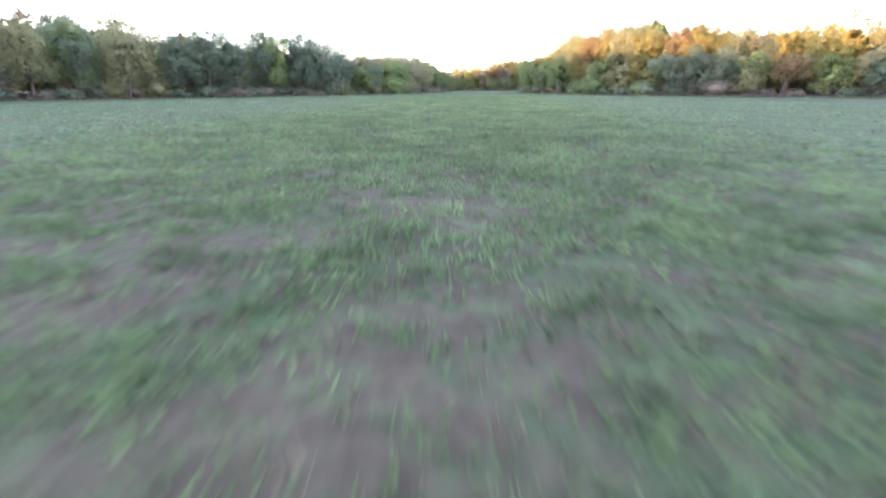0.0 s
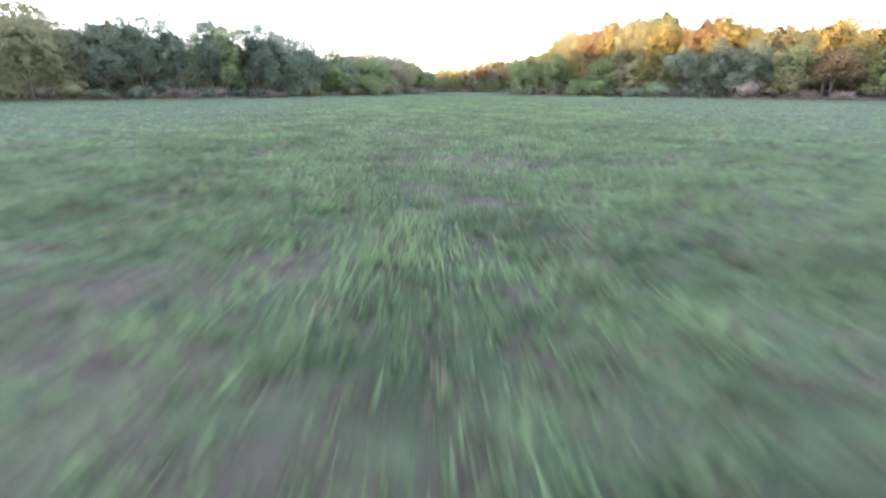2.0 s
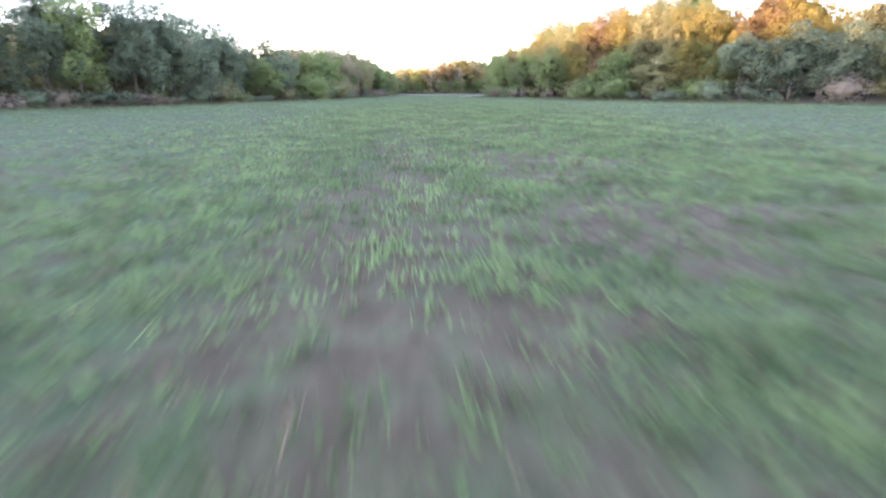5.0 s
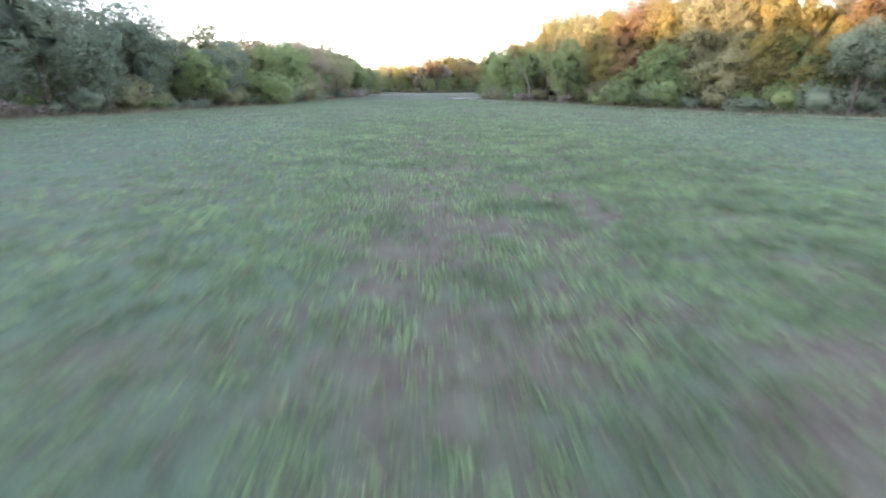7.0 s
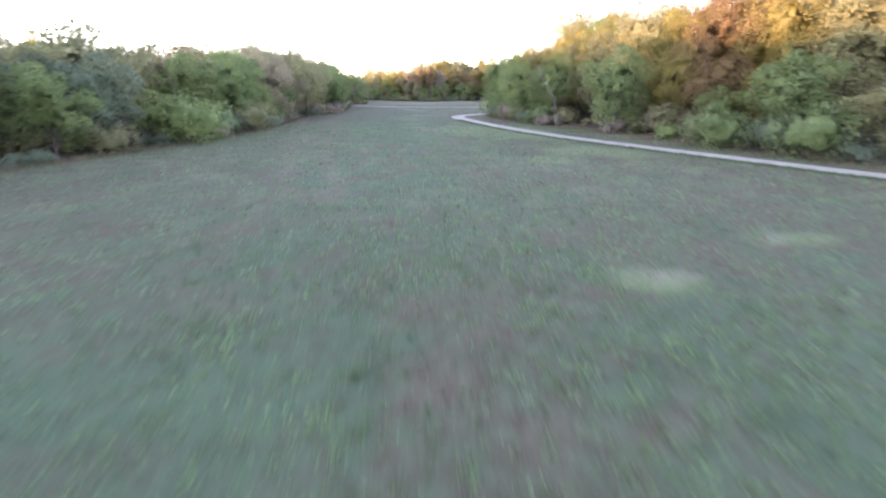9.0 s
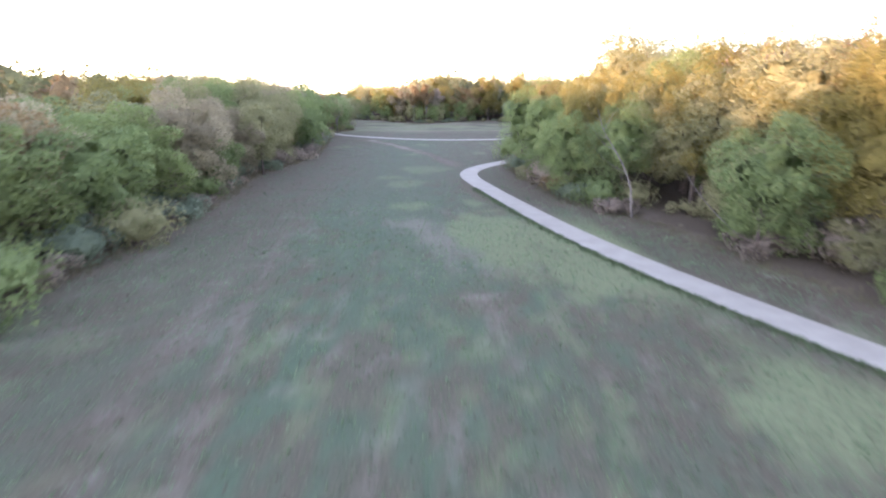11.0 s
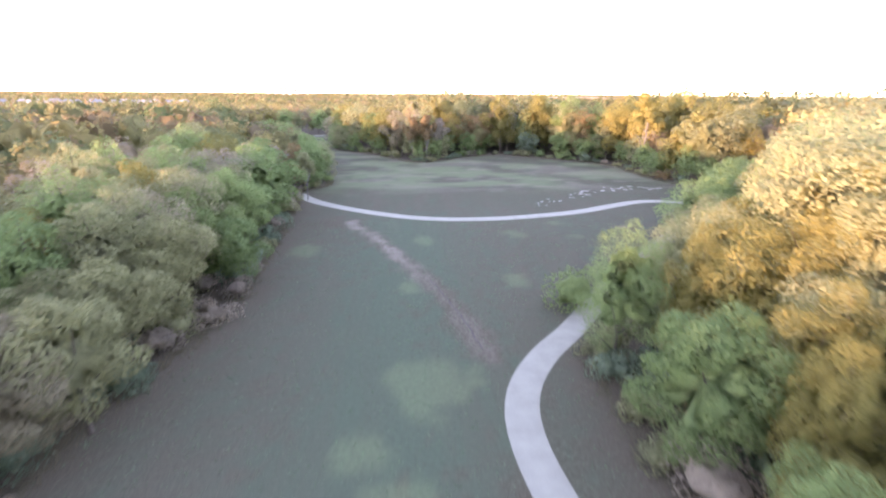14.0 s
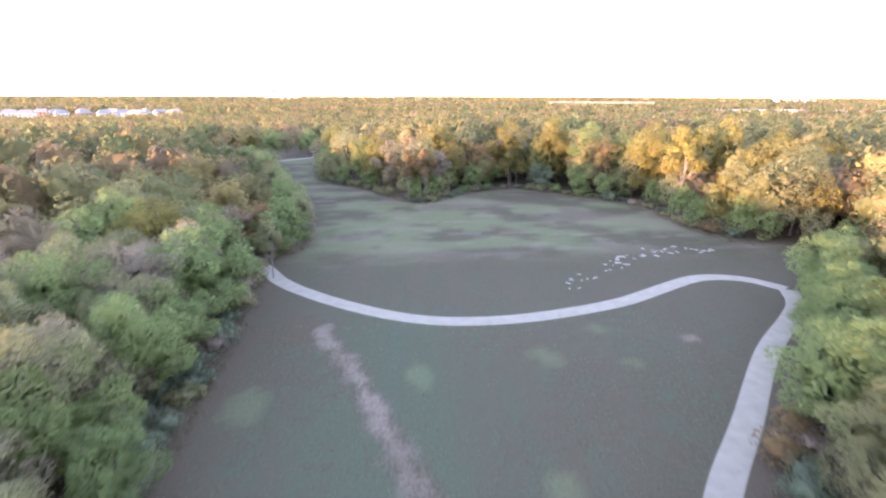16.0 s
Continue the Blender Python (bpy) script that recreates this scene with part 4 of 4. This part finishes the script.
bare_tree("leaning_trunk", [
    ([(20.6, 140.8, -0.2), (18.8, 142.5, 1.4), (17.0, 143.6, 3.4), (15.8, 144.2, 5.2)], 0.10, 0.03),
    ([(17.0, 143.6, 3.4), (16.4, 143.0, 4.4), (15.4, 142.6, 5.2)], 0.04, 0.01)],
    BARK_PALE, "slender grey trunk leaning out of the woodland")

PALE_LB = lobes_of(shape_rng, 34, 17.0, 4.2, 7.0)
PALE_CROWN = mesh_of("crown", *leaf_cloud(shape_rng, PALE_LB, 4200, 0.2))
PALE_TRUNK = mesh_of("trunk", *trunk_of(shape_rng, 17.0, PALE_LB, 0.24, 12, 0.02), True)
PALE_TRUNK.materials.append(BARK_PALE)
for x, y, s, colour, label in ((67.5, 285.5, 1.22, "gold", "tall golden tree with a pale forked trunk"), (2.5, 306.5, 0.78, "rust", "thin pale trunked tree with sparse brown crown"),
                               (7.0, 306.0, 0.82, "rust", "thin pale trunked tree with orange brown crown"), (11, 310, 0.75, "dusk", "thin pale trunked tree with grey crown"),
                               (84, 279, 0.85, "dusk", "pale trunked tree with half bare crown"), (-20.5, 249.5, 0.55, "olive", "slender tree with bare lower trunk beside the path")):
    root = new("pale_tree")
    root.matrix_basis = pose(x, y, 0, 0, 0, 40 * x)
    root.scale = (s, s, s)
    part("trunk", PALE_TRUNK, None, root)
    part("crown", PALE_CROWN.copy(), LEAF[colour], root)
    tagged(root, label, "tree")


# ---- small things on the ground ----
bm = bmesh.new()
for k, (r0, r1, z0, z1) in enumerate(((0.022, 0.022, -0.2, 0.50), (0.030, 0.026, 0.50, 0.56))):
    ret = bmesh.ops.create_cone(bm, cap_ends=True, segments=10, radius1=r0, radius2=r1, depth=z1 - z0)
    bmesh.ops.translate(bm, verts=ret["verts"], vec=(0, 0, (z0 + z1) / 2))
stake = part("marker_stake", bm, STONE)
stake.matrix_basis = pose(-2.8, 143.9, 0, 3, -4, 0)
tagged(stake, "short white marker stake in the bare patch", "stake")
for x, y, turn, long in ((17.5, 136.1, -40, 1.1), (-25.6, 169.4, 65, 1.6), (-26.9, 160.4, 30, 1.2), (-27.0, 163.0, 110, 0.9)):
    axis = [(-long / 2, 0, 0.03), (-long * 0.15, 0.07, 0.10), (long * 0.2, -0.03, 0.12), (long / 2, 0.05, 0.22)]
    twig = [(long * 0.1, 0.0, 0.11), (long * 0.22, 0.16, 0.25), (long * 0.3, 0.3, 0.28)]
    ob = part("fallen_branch", mesh_of("fallen_branch", *joined([tube(axis, [0.045, 0.04, 0.03, 0.012], 6), tube(twig, [0.022, 0.016, 0.006], 5)]), True), BARK_PALE)
    ob.matrix_basis = pose(x, y, 0, 0, 0, turn)
    tagged(ob, "bleached fallen branch lying at the woodland edge", "branch", "fallen branches")


# ---- pale stones at the wet end of the far meadow ----
STONES = []
for k in range(5):
    bm = bmesh.new()
    bmesh.ops.create_icosphere(bm, subdivisions=2, radius=1)
    for v in bm.verts:
        q = v.co * 1.3 + Vector((7.1 * k, 0, 0))
        v.co *= 0.8 + 0.5 * noise.noise(q)
        v.co.z = max(v.co.z, -0.35) * 0.45
        v.co.x *= 1.3
    me = bpy.data.meshes.new("stone")
    bm.to_mesh(me), bm.free()
    me.materials.append(STONE)
    STONES.append(me)
stone_line = smooth_line([(24, 242.5), (31, 246), (36, 251), (41.4, 255.2), (47, 257), (52, 258.7), (57, 257)], 0.9)
for x, y in stone_line:
    for _ in range(int(tr.integers(0, 4))):
        ob = new("stone", STONES[int(tr.integers(5))])
        s = float(tr.uniform(0.12, 0.28) if x < 36 else tr.uniform(0.18, 0.48))
        ob.matrix_basis = pose(x + tr.normal(0, 0.7), y + tr.normal(0, 1.1), 0.03, 0, 0, float(tr.uniform(0, 360)))
        ob.scale = (s * 1.5, s, s * 0.6)
        tagged(ob, "pale flat limestone block lying in the grass", "rock", "stones in the meadow")
for x, y, s in ((-28.6, 156.9, 0.36), (-26.0, 160.0, 0.24), (-26.6, 161.4, 0.20), (-25.9, 168.3, 0.26), (-25.2, 169.9, 0.22)):
    ob = new("stone", STONES[int(tr.integers(5))])
    ob.matrix_basis = pose(x, y, 0.08, 0, 0, 70 * x)
    ob.scale = (s * 1.2, s, s)
    tagged(ob, "pale rough stone at the foot of trees", "rock", "stones under the trees")


# ---- grass ----
def blades(r, x, y, per, height, width, spread, lean=0.45):
    """Single triangular blades in tufts."""
    n = len(x) * per
    bx, by = np.repeat(x, per) + r.normal(0, spread, n), np.repeat(y, per) + r.normal(0, spread, n)
    h = np.repeat(height, per) * r.uniform(0.5, 1.2, n)
    a = r.uniform(0, 2 * math.pi, n)
    w = width * r.uniform(0.6, 1.3, n)
    dx, dy = np.cos(a) * w, np.sin(a) * w
    lx, ly = r.normal(0, lean, n) * h, r.normal(0, lean, n) * h
    z0 = np.full(n, -0.02)
    v = np.stack([np.c_[bx - dx, by - dy, z0], np.c_[bx + dx, by + dy, z0], np.c_[bx + lx, by + ly, h]], 1)
    return v.reshape(-1, 3), np.arange(n * 3).reshape(n, 3)


STRAW = leaf_material("dry_grass", [(0.0, (0.095, 0.112, 0.058)), (0.5, (0.165, 0.150, 0.092)), (1.0, (0.260, 0.222, 0.145))], through_light=0.25)
gr = np.random.default_rng(77)
tx, ty = -2 + gr.normal(0, 5.0, 165000), gr.uniform(0.5, 112, 165000)
g0 = ground_cover(tx, ty)[0]
keep = gr.random(len(tx)) < (0.20 + 0.8 * np.clip(g0 / 0.68, 0, 1) ** 1.2) * (1 - step(62, 112, ty))
tx, ty = tx[keep][:72000], ty[keep][:72000]
v, f = blades(gr, tx, ty, 5, gr.uniform(0.05, 0.16, len(tx)) * (0.5 + 1.0 * fractal(tx, ty, 0.6, 2, 95)), 0.019, 0.07)
v[:, 2] += np.repeat((fractal(tx, ty, 2.2, 3, 31) - 0.5) * 0.10 * step(0, 6, 12 - np.abs(tx + 2)) * step(0, 8, 100 - ty), 15)
shade = np.clip(fractal(tx, ty, 0.9, 2, 97) * 1.2 - 0.1 + gr.normal(0, 0.22, len(tx)), 0, 1)[:, None]
tuft = np.array([0.092, 0.138, 0.074]) * (1 - shade) + np.array([0.222, 0.336, 0.156]) * shade
dry = gr.random(len(tx)) < 0.10
tuft[dry] = np.array([0.230, 0.200, 0.150]) * gr.uniform(0.5, 1.1, (dry.sum(), 1))
tuft *= (0.86 + 0.14 * step(18, 40, ty))[:, None]
grass_mesh = mesh_of("grass", v, f)
colour_layer(grass_mesh, "tint", np.repeat(np.c_[tuft, np.ones(len(tuft))], 15, axis=0))
tagged(part("grass", grass_mesh, LEAF_FAR), "short patchy green grass tufts with dry blades", "grass", kind="stuff")
# sparser, larger tufts out to the sides and ahead
tx, ty = gr.uniform(-46, 34, 420000), gr.uniform(4, 232, 420000)
far_off = (gr.random(len(tx)) < step(4, 13, np.abs(tx + 2)) + step(60, 100, ty)) & inside(tx, ty, FIELD) & (seg_distance(tx, ty, PATH_NEAR) > 1.7)
keep = far_off & (gr.random(len(tx)) < (0.15 + 0.6 * fractal(tx, ty, 1.8, 3, 101) ** 2) * (1 + 0.8 * step(80, 95, ty)) * (1 - 0.8 * step(140, 172, ty)))
tx, ty = tx[keep][:110000], ty[keep][:110000]
v, f = blades(gr, tx, ty, 2, gr.uniform(0.06, 0.14, len(tx)), 0.046, 0.12)
shade = np.clip(fractal(tx, ty, 1.6, 2, 97) * 1.3 - 0.05 + gr.normal(0, 0.2, len(tx)), 0, 1)[:, None]
tuft = (np.array([0.132, 0.198, 0.118]) * (1 - shade) + np.array([0.200, 0.300, 0.166]) * shade) * (0.88 + 0.12 * step(74, 95, ty))[:, None]
dry = gr.random(len(tx)) < 0.08
tuft[dry] = np.array([0.220, 0.190, 0.150]) * gr.uniform(0.5, 1.1, (dry.sum(), 1))
tuft_mesh = mesh_of("grass_tufts", v, f)
colour_layer(tuft_mesh, "tint", np.repeat(np.c_[tuft, np.ones(len(tuft))], 6, axis=0))
tagged(part("grass_tufts", tuft_mesh, LEAF_FAR), "scattered green tufts over the wide mown field", "grass", kind="stuff")
# a fringe of longer grass leans over the near rim of the path
line = smooth_line(PATH_NEAR[1:15], 0.1)
way = np.gradient(line, axis=0)
way /= np.linalg.norm(way, axis=1)[:, None]
pick = gr.integers(0, len(line), 7000)
off = (1.22 + np.abs(gr.normal(0, 0.35, len(pick))))[:, None] * np.where(way[pick, 1:] > 0, 1, -1)
spot = line[pick] + np.stack([-way[pick, 1], way[pick, 0]], 1) * off
v, f = blades(gr, spot[:, 0], spot[:, 1], 5, gr.uniform(0.08, 0.20, len(pick)), 0.03, 0.06)
verge_mesh = mesh_of("verge_grass", v, f)
tone = np.array([0.115, 0.165, 0.085]) * gr.uniform(0.7, 1.25, (len(pick), 1))
colour_layer(verge_mesh, "tint", np.repeat(np.c_[tone, np.ones(len(tone))], 15, axis=0))
tagged(part("verge_grass", verge_mesh, LEAF_FAR), "fringe of longer green grass beside the footpath", "grass", kind="stuff")
for name, a, b, count in (("long_grass", 2, 19, 3200), ("tall_dry_grass", 28, 62, 5200)):
    line = boundary(a, b, 0.1, 0.0)
    pick = line[gr.integers(0, len(line), count)] + gr.normal(0, 0.55, (count, 2))
    v, f = blades(gr, pick[:, 0], pick[:, 1], 7, gr.uniform(0.18, 0.46, count), 0.02, 0.16)
    tagged(part(name, mesh_of(name, v, f), STRAW), "unmown straw coloured grass fringing the woodland", "grass", kind="stuff")


# ---- far buildings ----
WALL_PALE = rough_material("pale_plaster", (0.560, 0.540, 0.510), (0.700, 0.680, 0.650), 0.4, bump=0.1)
WALL_BRICK = rough_material("tan_brick", (0.330, 0.220, 0.160), (0.440, 0.320, 0.240), 0.5, bump=0.1)
ROOF_GREY = rough_material("grey_shingle", (0.200, 0.195, 0.200), (0.330, 0.320, 0.320), 0.5, bump=0.2)
ROOF_WHITE = rough_material("white_roof", (0.260, 0.245, 0.235), (0.350, 0.335, 0.325), 0.1, bump=0.1)
GLASS_DARK, _, _, gp = material("window_glass")
gp.inputs["Base Color"].default_value, gp.inputs["Roughness"].default_value = (0.03, 0.035, 0.04, 1), 0.08


def box(bm, x0, y0, z0, x1, y1, z1):
    ret = bmesh.ops.create_cube(bm, size=1)
    for q in ret["verts"]:
        q.co = Vector(((x0 + x1) / 2 + q.co.x * (x1 - x0), (y0 + y1) / 2 + q.co.y * (y1 - y0), (z0 + z1) / 2 + q.co.z * (z1 - z0)))


def house(x, y, turn, w, d, h, wall, roof):
    root = new("house")
    root.matrix_basis = pose(x, y, 0, 0, 0, turn)
    bm = bmesh.new()
    box(bm, -w / 2, -d / 2, 0, w / 2, d / 2, h)
    part("wall", bm, wall, root)
    bm = bmesh.new()
    e, top = 0.6, h + d * 0.38
    q = [bm.verts.new(c) for c in ((-w / 2 - e, -d / 2 - e, h - 0.1), (w / 2 + e, -d / 2 - e, h - 0.1), (w / 2 + e, d / 2 + e, h - 0.1), (-w / 2 - e, d / 2 + e, h - 0.1),
                                   (-w / 2 + d * 0.25, 0, top), (w / 2 - d * 0.25, 0, top))]
    for face in ((0, 1, 5, 4), (1, 2, 5), (2, 3, 4, 5), (3, 0, 4), (3, 2, 1, 0)):
        bm.faces.new([q[i] for i in face])
    part("roof", bm, roof, root)
    for k in (-0.3, 0.05, 0.32):
        for z in (1.0, 3.8):
            bm = bmesh.new()
            box(bm, w * k - 0.8, -d / 2 - 0.06, z, w * k + 0.8, -d / 2 + 0.1, z + 1.5)
            part("window", bm, GLASS_DARK, root)
    tagged(root, "pale two storey suburban house with pitched roof", "house", "houses of the suburb")


hr = np.random.default_rng(3)
for i in range(16):
    house(-455 + i * 13.5 + hr.normal(0, 2), 790 + (i % 3) * 24 + hr.normal(0, 4), float(hr.normal(20, 25)), float(hr.uniform(12, 17)), 10.5, 6.2,
          WALL_PALE if hr.random() < 0.7 else WALL_BRICK, ROOF_GREY)
for i in range(7):
    house(560 + i * 15, 760 + (i % 2) * 22, float(hr.normal(-25, 20)), 14, 10, 6.2, WALL_PALE, ROOF_GREY)


def hall(name, x, y, turn, w, d, h, wall, roof, label, bays):
    root = new(name)
    root.matrix_basis = pose(x, y, 0, 0, 0, turn)
    bm = bmesh.new()
    box(bm, -w / 2, -d / 2, 0, w / 2, d / 2, h)
    part("wall", bm, wall, root)
    bm = bmesh.new()
    box(bm, -w / 2 - 0.4, -d / 2 - 0.4, h - 0.05, w / 2 + 0.4, d / 2 + 0.4, h + 1.0)
    part("roof", bm, roof, root)
    for k in range(bays):
        bm = bmesh.new()
        c = -w / 2 + (k + 0.5) * w / bays
        box(bm, c - w / bays * 0.3, -d / 2 - 0.08, h * 0.45, c + w / bays * 0.3, -d / 2 + 0.2, h * 0.8)
        part("window", bm, GLASS_DARK, root)
    tagged(root, label, "building")


hall("school", 480, 1330, -8, 230, 60, 12, WALL_BRICK, ROOF_WHITE, "long low tan brick building with white roof", 18)
hall("warehouse", 475, 800, -8, 105, 34, 9.5, WALL_BRICK, ROOF_WHITE, "long low brown building with pale flat roof", 12)
hall("depot", 1450, 1900, -12, 120, 50, 14, WALL_PALE, ROOF_WHITE, "far pale flat roofed building", 10)
for x, w, h in ((-735, 50, 62), (-690, 34, 72), (-645, 60, 56), (-585, 40, 46)):
    hall("tower_block", x, 3300, 5, w, 40, h, WALL_PALE, ROOF_GREY, "hazy pale tower block on the skyline", 5)
